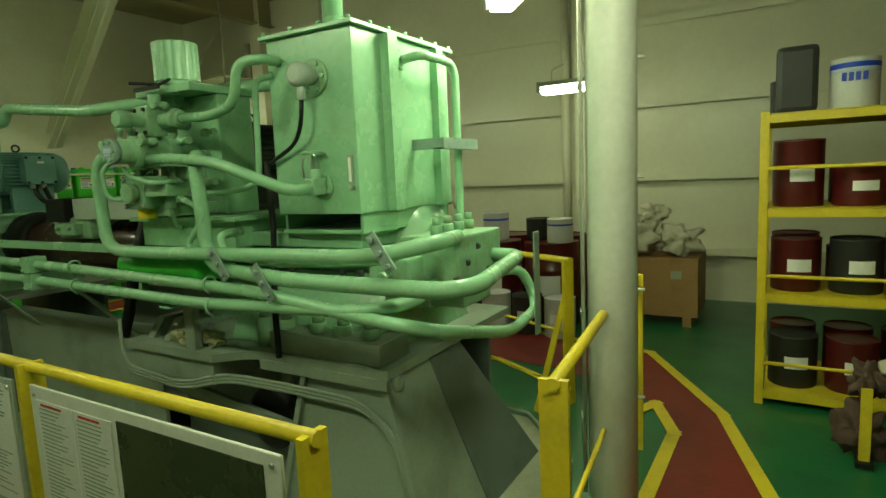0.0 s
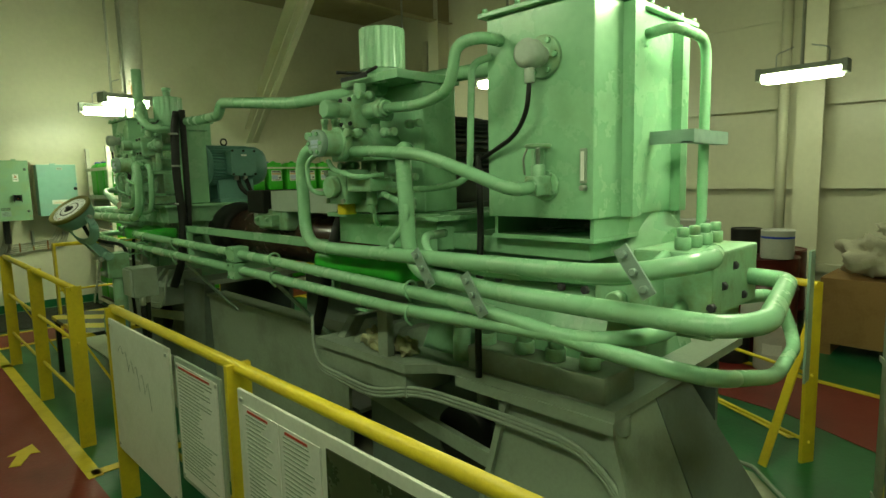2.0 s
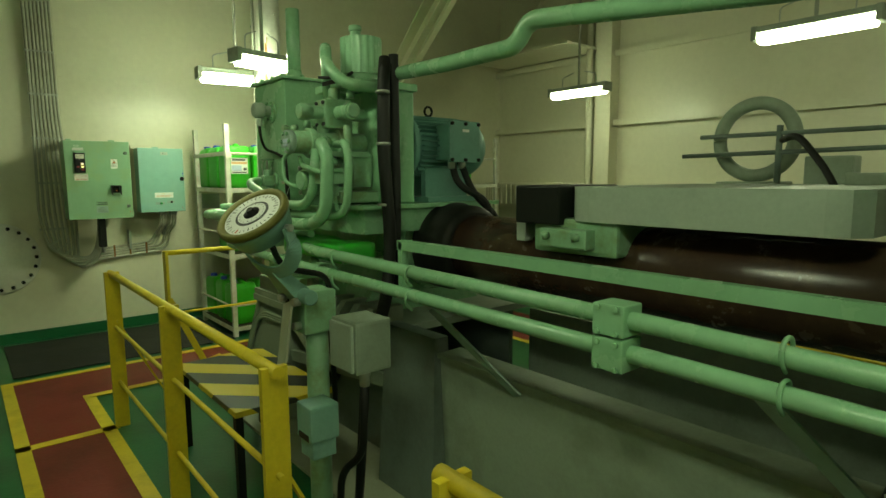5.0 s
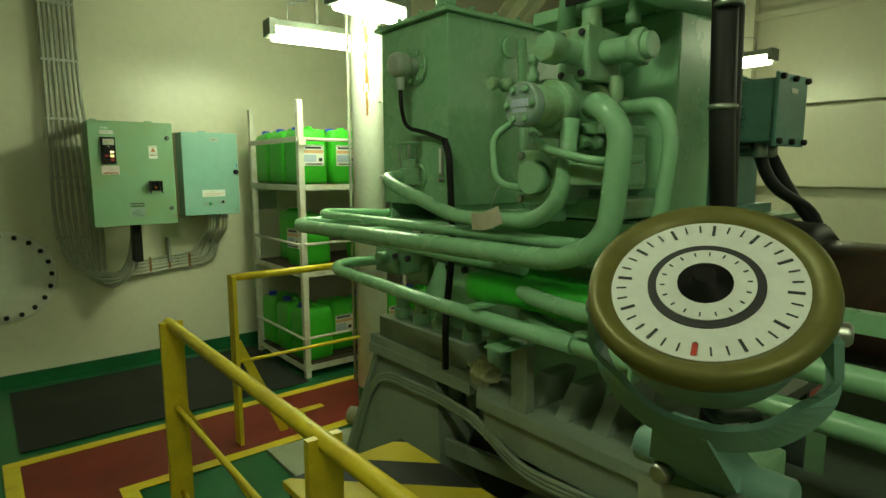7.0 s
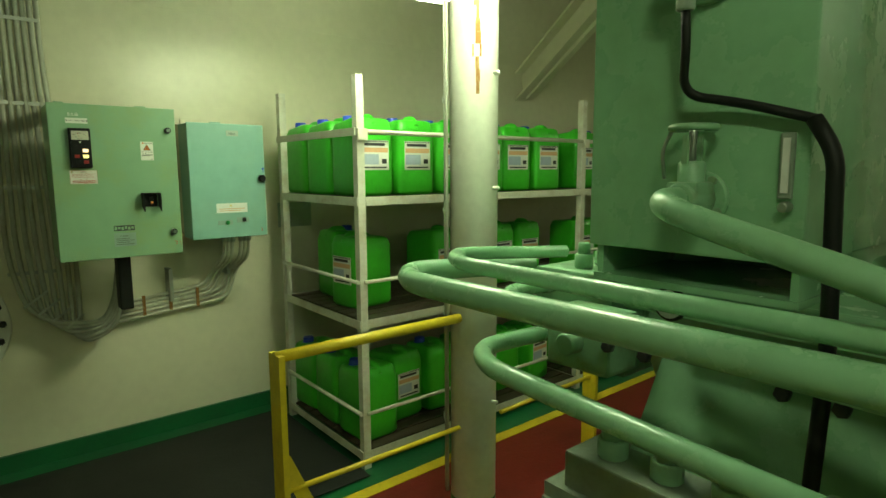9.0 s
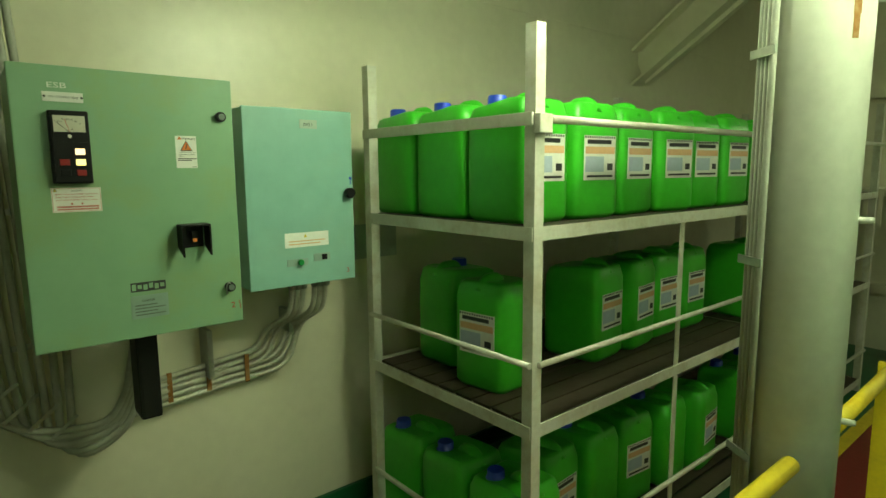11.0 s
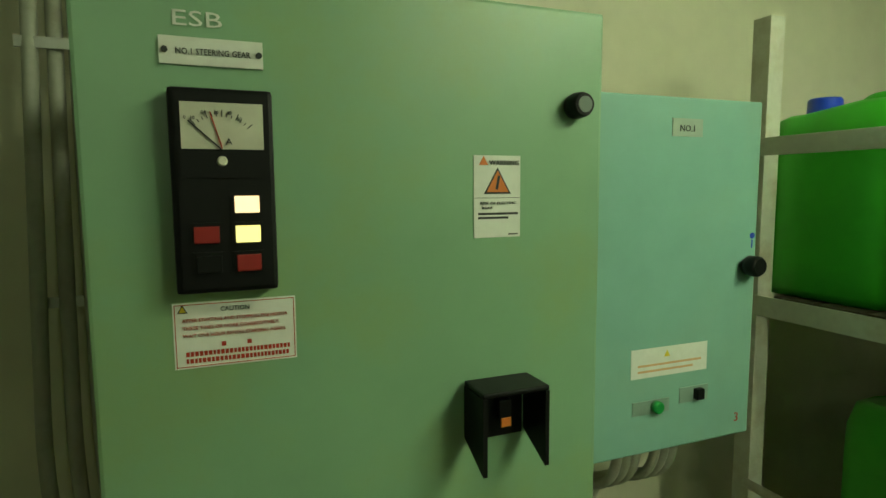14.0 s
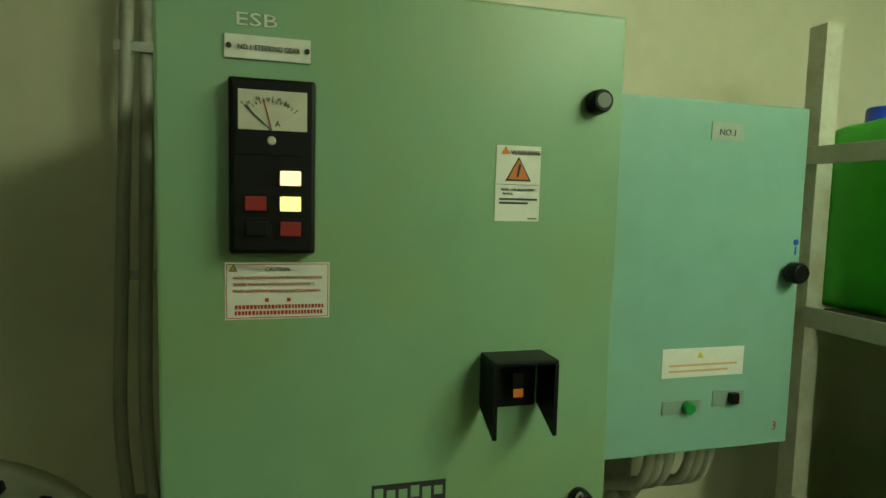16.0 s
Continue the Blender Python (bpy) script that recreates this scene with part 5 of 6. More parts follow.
for z in (1.84, 1.335):
    kn = part("latch_knob", turned((0.497, pf, z), (0, -1, 0), [(0, 0.014), (0.006, 0.015), (0.018, 0.014), (0.022, 0.012)], 20), BLACKPL, pan, "round black latch knob")
    part("latch_face", turned((0.497, pf - 0.022, z), (0, -1, 0), [(0, 0.009), (0.001, 0.009)], 16), GREYDARK, kn)
part("key_tag", tube([(0.497, pf - 0.02, 1.335), (0.49, pf - 0.02, 1.355), (0.482, pf - 0.02, 1.34), (0.484, pf - 0.015, 1.315)], 0.002, 0.01, 5), STEEL, pan)
plate = part("name_plate", box(0.068, 0.155, pf - 0.003, pf, 1.858, 1.882), LABEL, pan, "white engraved name plate")
words("NO.1 STEERING GEAR", (0.081, pf - 0.0033, 1.867), 0.0075, INK, plate, wide=0.063)
part("plate_screw", bolts([(0.0725, pf - 0.003, 1.87), (0.1515, pf - 0.003, 1.87)], (0, -1, 0), 0.003, 0.002), INK, plate)
words("ESB", (0.078, pf - 0.0004, 1.892), 0.019, LABEL, pan, wide=0.043, name="chalk_lettering")
# meter unit
mu = part("meter_unit", box(0.071, 0.158, pf - 0.022, pf, 1.655, 1.836, 0.004), BLACKPL, pan, "black meter and indicator unit")
part("inner_bezel", box(0.077, 0.152, pf - 0.0245, pf - 0.0215, 1.66, 1.83), BLACKPL, mu)
MF = pf - 0.0255
mf = part("meter_face", box(0.081, 0.149, MF, pf - 0.024, 1.783, 1.823), METERFACE, mu, "cream ammeter face with needle")
cx, cz = 0.113, 1.781
bms = []
for k in range(13):
    a = radians(132 - k * 7.5)
    d = Vector((math.cos(a), 0, math.sin(a)))
    c0 = Vector((cx, MF - 0.0006, cz))
    bms.append(bar(c0 + d * 0.03, c0 + d * (0.036 if k % 3 == 0 else 0.033), 0.0007, 0.0004, (d.z, 0, -d.x)))
part("scale_marks", join(*bms), INK, mu)
part("needle", bar((cx, MF - 0.001, cz + 0.002), (cx - 0.026, MF - 0.001, cz + 0.026), 0.0012, 0.0005, (1, 0, 1)), INK, mu)
part("red_needle", bar((cx + 0.001, MF - 0.001, cz + 0.002), (cx - 0.008, MF - 0.001, cz + 0.034), 0.0009, 0.0005, (1, 0, 0)), REDINK, mu)
words("A", (0.117, MF - 0.0005, 1.787), 0.008, INK, mu)
for tx, s in ((0.0835, "0"), (0.0885, "10"), (0.098, "20"), (0.108, "30"), (0.119, "40"), (0.127, "50")):
    words(s, (tx, MF - 0.0005, 1.813 if 0.09 < tx < 0.125 else 1.808), 0.0042, INK, mu)
part("meter_screw", turned((0.1135, pf - 0.0245, 1.7725), (0, -1, 0), [(0, 0.0045), (0.002, 0.0045), (0.003, 0.003)], 14), METERFACE, mu)
part("meter_skirt", box(0.079, 0.151, pf - 0.0262, pf - 0.0243, 1.758, 1.781), BLACKPL, mu)
for bx, bz, mat, nm, lb in ((0.1325, 1.7345, LITLAMP, "indicator_lamp", "lit warm white indicator lamp"), (0.1325, 1.708, LITLAMP2, "indicator_lamp", "lit yellow indicator lamp"), (0.098, 1.708, REDBTN, "indicator_lamp", "unlit red indicator lamp"), (0.1325, 1.682, REDBTN, "indicator_lamp", "unlit red indicator lamp"), (0.099, 1.682, BLACKPL, "selector_knob", "black selector knob")):
    part("button_frame", box(bx - 0.0135, bx + 0.0135, pf - 0.0262, pf - 0.0243, bz - 0.0105, bz + 0.0105), BLACKPL, mu)
    part(nm, box(bx - 0.0105, bx + 0.0105, pf - 0.0295, pf - 0.0262, bz - 0.0075, bz + 0.0075, 0.001), mat, mu, lb)
mu.location.x += 0.002
# caution sheet
ca = part("caution_label", box(0.067, 0.177, pf - 0.001, pf, 1.582, 1.644), LABEL, pan, "white caution sticker with black and red print")
E_ = 0.0007
part("border", join(box(0.0685, 0.1755, pf - 0.0014, pf - 0.001, 1.5835, 1.5842), box(0.0685, 0.1755, pf - 0.0014, pf - 0.001, 1.6418, 1.6425), box(0.0685, 0.0692, pf - 0.0014, pf - 0.001, 1.5842, 1.6418), box(0.1748, 0.1755, pf - 0.0014, pf - 0.001, 1.5842, 1.6418)), REDINK, ca)
words("CAUTION", (0.108, pf - 0.0012, 1.6345), 0.0062, INK, ca, wide=0.026)
for k, s in enumerate(("AFTER STARTING AND STOPPING THE MOTOR", "THREE TIMES OR MORE CONSECUTIVELY,", "WAIT ONE HOUR BEFORE STARTING AGAIN.")):
    words(s, (0.075, pf - 0.0012, 1.626 - 0.0072 * k), 0.0044, REDINK, ca, wide=(0.094, 0.086, 0.092)[k])
bms = [box(0.108, 0.112, pf - 0.0014, pf - 0.001, 1.601, 1.605), box(0.131, 0.135, pf - 0.0014, pf - 0.001, 1.601, 1.605)]
rnd = random.Random(5)
for row in (1.5935, 1.587):
    x = 0.077
    while x < 0.169:
        w = rnd.uniform(0.0022, 0.0032)
        bms.append(box(x, x + w, pf - 0.0014, pf - 0.001, row, row + 0.0042))
        x += w + 0.0009
part("print_bar", list(bms), REDINK, ca)


def triangle(cx, cz, w, y, mat, parent, name):
    h = w * 0.87
    bm = hull8([(cx - w / 2, y, cz), (cx + w / 2, y, cz), (cx + 0.0002, y, cz + h), (cx - 0.0002, y, cz + h)], [(cx - w / 2, y - 0.0004, cz), (cx + w / 2, y - 0.0004, cz), (cx + 0.0002, y - 0.0004, cz + h), (cx - 0.0002, y - 0.0004, cz + h)])
    return part(name, bm, mat, parent)


triangle(0.0755, 1.6345, 0.009, pf - 0.001, INK, ca, "triangle_edge")
triangle(0.0755, 1.6355, 0.006, pf - 0.0015, YELLOW, ca, "triangle")
wa = part("warning_label", box(0.37, 0.427, pf - 0.001, pf, 1.693, 1.783), LABEL, pan, "white electric shock warning sticker with orange triangle")
triangle(0.3815, 1.7725, 0.011, pf - 0.001, ORANGE, wa, "small_triangle")
words("WARNING", (0.388, pf - 0.0012, 1.7725), 0.0075, INK, wa, wide=0.0365)
triangle(0.3985, 1.741, 0.033, pf - 0.001, INK, wa, "triangle_edge")
triangle(0.3985, 1.743, 0.027, pf - 0.0015, ORANGE, wa, "triangle")
part("flash", bar((0.4, pf - 0.0022, 1.761), (0.397, pf - 0.0022, 1.746), 0.003, 0.0004, (1, 0, 0)), INK, wa)
part("rule", box(0.371, 0.426, pf - 0.0014, pf - 0.001, 1.7365, 1.737), INK, wa)
words("RISK OF ELECTRIC", (0.377, pf - 0.0012, 1.7295), 0.004, INK, wa, wide=0.044)
words("SHOCK", (0.379, pf - 0.0012, 1.7245), 0.004, INK, wa)
part("print_bar", (box(0.375, 0.424, pf - 0.0014, pf - 0.001, 1.718, 1.7205), box(0.375, 0.412, pf - 0.0014, pf - 0.001, 1.7135, 1.716), box(0.412, 0.424, pf - 0.0014, pf - 0.001, 1.6955, 1.697)), INK, wa)
# breaker handle with hood
hd = part("breaker_hood", join(box(0.352, 0.432, pf - 0.05, pf, 1.528, 1.534, 0.002), hull8([(0.352, pf - 0.05, 1.528), (0.357, pf - 0.05, 1.528), (0.357, pf, 1.528), (0.352, pf, 1.528)], [(0.352, pf - 0.05, 1.443), (0.357, pf - 0.05, 1.443), (0.357, pf, 1.468), (0.352, pf, 1.468)]), hull8([(0.427, pf - 0.05, 1.528), (0.432, pf - 0.05, 1.528), (0.432, pf, 1.528), (0.427, pf, 1.528)], [(0.427, pf - 0.05, 1.443), (0.432, pf - 0.05, 1.443), (0.432, pf, 1.468), (0.427, pf, 1.468)])), BLACKPL, pan, "black plastic hood round the breaker switch")
part("switch_plate", box(0.361, 0.423, pf - 0.006, pf, 1.465, 1.527, 0.002), BLACKPL, hd)
part("toggle", box(0.386, 0.402, pf - 0.02, pf - 0.006, 1.49, 1.512, 0.002), BLACKPL, hd)
part("toggle_mark", box(0.388, 0.400, pf - 0.0215, pf - 0.02, 1.482, 1.492), ORANGE, hd)
hd.location.x += 0.006
# maker's mark drawn as plain shapes, and the rating plate
mk = part("makers_plate", box(0.228, 0.318, pf - 0.0008, pf, 1.353, 1.379), INK, pan, "dark maker's plate with plain light bars")
part("light_bars", join(*[box(0.231 + 0.0145 * k, 0.2415 + 0.0145 * k, pf - 0.0012, pf - 0.0008, 1.357 + (0.004 if k % 2 else 0), 1.375 - (0.003 if k % 3 else 0)) for k in range(6)]), PANELG, mk)
rp_ = part("rating_plate", box(0.226, 0.322, pf - 0.0015, pf, 1.277, 1.342), GALV, pan, "worn metal rating plate")
words("STARTER", (0.254, pf - 0.0018, 1.324), 0.008, INK, rp_)
part("print_bar", ([box(0.235, 0.313 - 0.02 * (k % 2), pf - 0.0019, pf - 0.0015, 1.286 + 0.009 * k, 1.289 + 0.009 * k) for k in range(4)]), GREYDARK, rp_)
words("2", (0.5, pf - 0.0004, 1.268), 0.026, REDINK, pan, name="red_number")
part("marker_mark", bar((0.529, pf - 0.0006, 1.262), (0.525, pf - 0.0006, 1.288), 0.002, 0.0004, (1, 0, 0)), REDINK, pan)

bx = thing("control_box", (0.87, 10.35, 1.255), "pale blue-green control box mounted on the bulkhead", "control panel")
q0, q1, qz0, qz1, qf = 0.66, 1.095, 1.252, 1.908, 10.25
part("body", box(q0 + 0.003, q1 - 0.003, qf + 0.016, qf + 0.18, qz0 + 0.003, qz1 - 0.003, 0.004), PANELB, bx)
part("door", box(q0, q1, qf, qf + 0.015, qz0, qz1, 0.004), PANELB, bx)
part("backing_frame", join(box(q0 - 0.02, q0 + 0.32, qf + 0.19, qf + 0.22, qz1 + 0.0, qz1 + 0.035), box(q0 + 0.02, q0 + 0.06, qf + 0.18, YW, qz0 + 0.02, qz1 + 0.03), box(q1 - 0.06, q1 - 0.02, qf + 0.18, YW, qz0 + 0.02, qz1 + 0.0)), CREAM, bx)
part("lug", join(box(0.84, 0.9, qf + 0.16, qf + 0.185, qz1 - 0.01, qz1 + 0.02, 0.003)), PANELB, bx)
part("latch_knob", turned((1.068, qf, 1.595), (0, -1, 0), [(0, 0.012), (0.01, 0.02), (0.03, 0.02), (0.035, 0.016)], 18), BLACKPL, bx)
part("arrow_mark", join(turned((1.083, qf, 1.652), (0, -1, 0), [(0, 0.006), (0.0008, 0.006)], 14), box(1.0815, 1.0845, qf - 0.0008, qf, 1.628, 1.644)), CAPBLUE, bx)
npl = part("name_plate", box(0.875, 0.945, qf - 0.002, qf, 1.838, 1.87), TILLERGREY, bx)
words("NO.1", (0.89, qf - 0.0023, 1.847), 0.0165, INK, npl)
cl_ = part("caution_label", box(0.81, 0.99, qf - 0.001, qf, 1.392, 1.447), LABEL, bx, "faded white caution sticker")
part("print_bar", (box(0.825, 0.975, qf - 0.0014, qf - 0.001, 1.413, 1.417), box(0.825, 0.955, qf - 0.0014, qf - 0.001, 1.402, 1.406)), LABELORANGE, cl_)
triangle(0.892, 1.428, 0.014, qf - 0.001, YELLOW, cl_, "triangle")
bp_ = part("button_plate", box(0.815, 0.9, qf - 0.002, qf, 1.322, 1.348), GALV, bx)
part("green_button", turned((0.868, qf - 0.002, 1.335), (0, -1, 0), [(0, 0.012), (0.01, 0.012), (0.013, 0.009)], 16), GREENBTN, bp_, "green push button")
sw = part("switch_plate", box(0.925, 0.995, qf - 0.002, qf, 1.332, 1.362), GALV, bx)
part("switch", box(0.958, 0.976, qf - 0.014, qf - 0.002, 1.337, 1.358, 0.002), BLACKPL, sw)
for lab in (cl_, bp_, sw):
    lab.location += Vector((-0.012, 0, 0.006))
words("3", (1.055, qf - 0.0004, 1.28), 0.026, REDINK, bx, name="red_number")

# cables beside and under the cabinets
run = thing("cable_run", (-0.1, 10.6, 0.6), "bundle of painted cables clipped to the bulkhead", "cable run")
for k in range(8):
    xx = -0.16 + 0.03 * k
    yy = YW - 0.09 + 0.012 * (k % 2)
    low = 0.86 - 0.024 * k
    part("cable", tube([(xx, yy, 4.4), (xx + 0.005, yy - 0.003, 2.2), (xx - 0.02 + 0.014 * k, yy - 0.05, 1.2), (xx + 0.06, yy - 0.1, low), (0.22 + 0.008 * k, yy - 0.1, low - 0.06 + 0.018 * k), (0.27 + 0.006 * k, yy - 0.2, 0.95), (0.265 + 0.006 * k, 10.15, 1.225)], 0.0125, 0.22, 8), CABLE, run)
for t_ in range(4):
    part("cable_tie", bar((-0.13 + 0.06 * t_, YW - 0.2, 0.94 - 0.045 * t_), (-0.02 + 0.05 * t_, YW - 0.2, 1.02 - 0.05 * t_), 0.012, 0.003), STEEL, run)
for g, gx in ((0, 0.87), (1, 0.97)):
    for k in range(3):
        x, z = gx + 0.024 * k, 0.9 - 0.028 * k - 0.05 * g
        part("cable", tube([(x, 10.36, 1.255), (x, 10.38, 1.12), (x, YW - 0.05, 1.0), (x - 0.05, YW - 0.045, z + 0.02), (0.66, YW - 0.045, z), (0.3, YW - 0.06, z - 0.03)], 0.011, 0.13, 8), CABLEWHITE, run)
        part("gland", cyl((x, 10.36, 1.255), (x, 10.36, 1.215), 0.016, 10), STEEL, run)
for x, z in ((0.45, 0.78), (0.6, 0.79), (0.76, 0.79)):
    part("cable_clamp", box(x, x + 0.018, YW - 0.064, YW - 0.058, z, z + 0.12), RUST, run, "rusty cable clamp")
for z in (1.1, 1.55, 1.98, 2.4, 2.8):
    part("clip", box(-0.18, 0.06, YW - 0.112, YW - 0.106, z, z + 0.018), STEEL, run)
part("dark_duct", box(0.25, 0.31, 10.1, 10.2, 0.94, 1.222, 0.01), BLACK, run, "black cable entry duct")
part("bracket", (box(0.35, 0.37, YW - 0.1, YW, 0.84, 1.02), box(0.6, 0.62, YW - 0.1, YW, 0.85, 1.05), box(0.95, 0.97, YW - 0.1, YW, 0.98, 1.08)), STEEL, run)
mh = thing("manhole_cover", (-0.52, YW - 0.03, 0.84), "round white bolted manhole cover on the bulkhead", "manhole cover")
part("cover", turned((-0.52, YW, 0.84), (0, -1, 0), [(0, 0.34), (0.03, 0.34), (0.034, 0.33)], 48), WHITEP, mh)
part("bolts", bolts([(-0.52 + 0.3 * math.cos(a), YW - 0.034, 0.84 + 0.3 * math.sin(a)) for a in np.linspace(0, 2 * math.pi, 20, endpoint=False)], (0, -1, 0), 0.018, 0.03), BLACK, mh)

# ---------- shelves with jerrycans ----------
S0, S1, SY0, SY1 = 1.28, 3.13, 9.45, 10.38
LV = (0.1, 0.84, 1.5)


def shelf_bay(x0, x1, first):
    e = thing("storage_shelf", ((x0 + x1) / 2, 10.0, 0), "white painted steel angle shelving beside the bulkhead", "shelf", "white shelves")
    for x in ((x0, x1) if first else (x1,)):
        for y in (SY0, SY1):
            part("post", join(box(x - 0.022, x + 0.022, y - 0.004, y + 0.002, 0, 2.12), box(x - 0.022, x - 0.016, y + 0.002, y + 0.04, 0, 2.12)), SHELFWHITE, e)
    for z in LV:
        part("front_beam", box(x0 + 0.023, x1 - 0.023, SY0 - 0.003, SY0 + 0.003, z - 0.045, z), SHELFWHITE, e)
        part("back_beam", box(x0 + 0.023, x1 - 0.023, SY1 - 0.003, SY1 + 0.003, z - 0.045, z), SHELFWHITE, e)
        for x in (x0, x1):
            part("side_beam", box(x - 0.028, x - 0.023, SY0, SY1, z - 0.045, z), SHELFWHITE, e)
        n = 9
        for k in range(n):
            w = (SY1 - SY0 - 0.03) / n
            part("board", box(x0 + 0.0, x1 - 0.005, SY0 + 0.012 + k * w, SY0 + k * w + w - 0.004 + 0.005, z - 0.012, z - 0.001), DARKWOOD, e)
    for z, r in ((1.835, 0.013), (1.05, 0.011), (0.32, 0.011)):
        part("front_bar", tube([(x0, SY0 - 0.012, z), (x1, SY0 - 0.012, z)], r, 0.02, 8), SHELFWHITE, e)
        if first:
            side = box(x0 - 0.034, x0 - 0.026, SY0, SY1 + 0.03, z - 0.02, z + 0.02, 0.002) if z > 1.5 else tube([(x0 - 0.03, SY0, z), (x0 - 0.03, SY1, z)], r, 0.02, 8)
            part("side_bar", side, SHELFWHITE, e)
    part("corner_clip", box(x0 - 0.03, x0 + 0.03, SY0 - 0.03, SY0 - 0.005, 1.79, 1.85, 0.004), SHELFWHITE, e)
    mid = (x0 + x1) / 2
    part("mid_post", box(mid - 0.015, mid + 0.015, SY0 + 0.004, SY0 + 0.01, 0.0, 1.455), SHELFWHITE, e)


shelf_bay(S0, S1, True)
shelf_bay(S1, 4.98, False)


def jerrycan(colour, capped, label_face):
    """A can with its base middle at the origin: 0.25 wide, 0.29 deep, 0.4 high."""
    e = new("jerrycan")
    e.empty_display_size = 0.05
    bm = bmesh.new()
    w, d, h = 0.125, 0.145, 0.36
    prof = [(0.0, 0.9), (0.02, 1.0), (0.1, 1.0), (0.2, 1.0), (0.3, 1.0), (h, 0.99), (0.41, 0.9), (0.42, 0.78)]
    n = 32
    rings = []
    for z, k in prof:
        ring = []
        for i in range(n):
            a = 2 * math.pi * (i + 0.5) / n
            c, s_ = math.cos(a), math.sin(a)
            p = 0.28
            x = math.copysign(abs(c) ** p, c) * w * k
            y = math.copysign(abs(s_) ** p, s_) * d * k
            zz = z - (0.015 if z > 0.38 and y > 0.0 else 0)
            ring.append(bm.verts.new((x, y, zz)))
        rings.append(ring)
    for p, q in zip(rings, rings[1:]):
        for i in range(n):
            bm.faces.new((p[i], p[(i + 1) % n], q[(i + 1) % n], q[i])).smooth = True
    bm.faces.new(rings[0][::-1])
    bm.faces.new(rings[-1])
    add_tube(bm, [(0, 0.0, 0.38), (0, -0.02, 0.42), (0, -0.09, 0.42), (0, -0.12, 0.375)], 0.026, 0.04, 10)
    o = new("body", mesh_of("body", bm, colour))
    o.parent = e
    if capped:
        c = new("cap", mesh_of("cap", turned((-0.05, 0.05, 0.395), (0, 0, 1), [(0, 0.03), (0.003, 0.04), (0.01, 0.04), (0.012, 0.035), (0.04, 0.034), (0.045, 0.03)], 20), CAPBLUE))
        c.parent = e
        tagged(c, "blue screw cap")
    if label_face:
        y = -0.1465
        l = new("label", mesh_of("label", box(-0.085, 0.085, y, y + 0.004, 0.14, 0.3), LABEL))
        l.parent = e
        tagged(l, "printed white label with orange and blue bars")
        for z0, z1, x0, x1, m in ((0.235, 0.26, -0.08, 0.08, LABELORANGE), (0.17, 0.225, -0.08, 0.02, LABELBLUE), (0.27, 0.285, -0.07, 0.06, INK), (0.15, 0.158, -0.07, 0.07, INK), (0.175, 0.2, 0.04, 0.07, INK)):
            b_ = new("print_bar", mesh_of("print_bar", box(x0, x1, y - 0.0008, y, z0, z1), m))
            b_.parent = l
        bm = bmesh.new()
        for k in range(14):
            add_box(bm, -0.083 + 0.012 * k, -0.077 + 0.012 * k, y - 0.0009, y, 0.29, 0.298)
        b_ = new("hazard_edge", mesh_of("hazard_edge", bm, INK))
        b_.parent = l
    return tagged(e, "bright green plastic jerrycan on the shelf", "jerrycan", "jerrycans")


capped = jerrycan(CANGREEN, True, True)
plain = jerrycan(CANGREEN, True, False)
open_can = jerrycan(CANGREEN, False, True)
rnd = random.Random(21)
spots = []
# top shelf: three deep by the end, then a row along the front
for k in range(3):
    spots.append((capped if k == 0 else plain, 1.43, 9.68 + 0.3 * k, 1.5, rnd.uniform(-3, 3)))
for k in range(1, 6):
    spots.append((capped, 1.43 + 0.28 * k, 9.64 + rnd.uniform(0, 0.05), 1.5, rnd.uniform(-8, 8)))
    spots.append((plain, 1.43 + 0.28 * k, 9.95, 1.5, rnd.uniform(-5, 5)))
for k in range(5):
    spots.append((capped if k % 2 else open_can, 3.32 + 0.3 * k, 9.66 + rnd.uniform(0, 0.06), 1.5, rnd.uniform(-8, 8)))
# middle shelf
spots += [(open_can, 1.5, 9.83, 0.84, -83), (plain, 1.58, 10.17, 0.84, -90)]
for k in range(4):
    spots.append((open_can, 2.05 + 0.27 * k, 9.85 + rnd.uniform(-0.03, 0.05), 0.84, rnd.uniform(-8, 8)))
for k in range(4):
    spots.append((open_can, 3.34 + 0.32 * k, 9.7, 0.84, rnd.uniform(-8, 8)))
# bottom shelf
for k in range(3):
    spots.append((plain, 1.43, 9.68 + 0.3 * k, 0.1, rnd.uniform(-4, 4)))
for k in range(1, 6):
    spots.append((open_can if k % 2 else plain, 1.43 + 0.28 * k, 9.7 + rnd.uniform(0, 0.12), 0.1, rnd.uniform(-8, 8)))
for k in range(4):
    spots.append((capped, 3.34 + 0.32 * k, 9.72, 0.1, rnd.uniform(-8, 8)))
used = set()
for ob, x, y, z, r in spots:
    m = pose(x, y, z, 0, 0, r)
    if ob.name in used:
        copy_thing(ob, m)
    else:
        ob.matrix_basis = m
        used.add(ob.name)
notice = thing("wall_notice", (1.25, YW - 0.01, 1.2), "small printed notice on the bulkhead behind the shelf", "notice")
part("sheet", box(1.35, 1.6, YW - 0.006, YW - 0.002, 1.25, 1.42), TILLERGREY, notice)


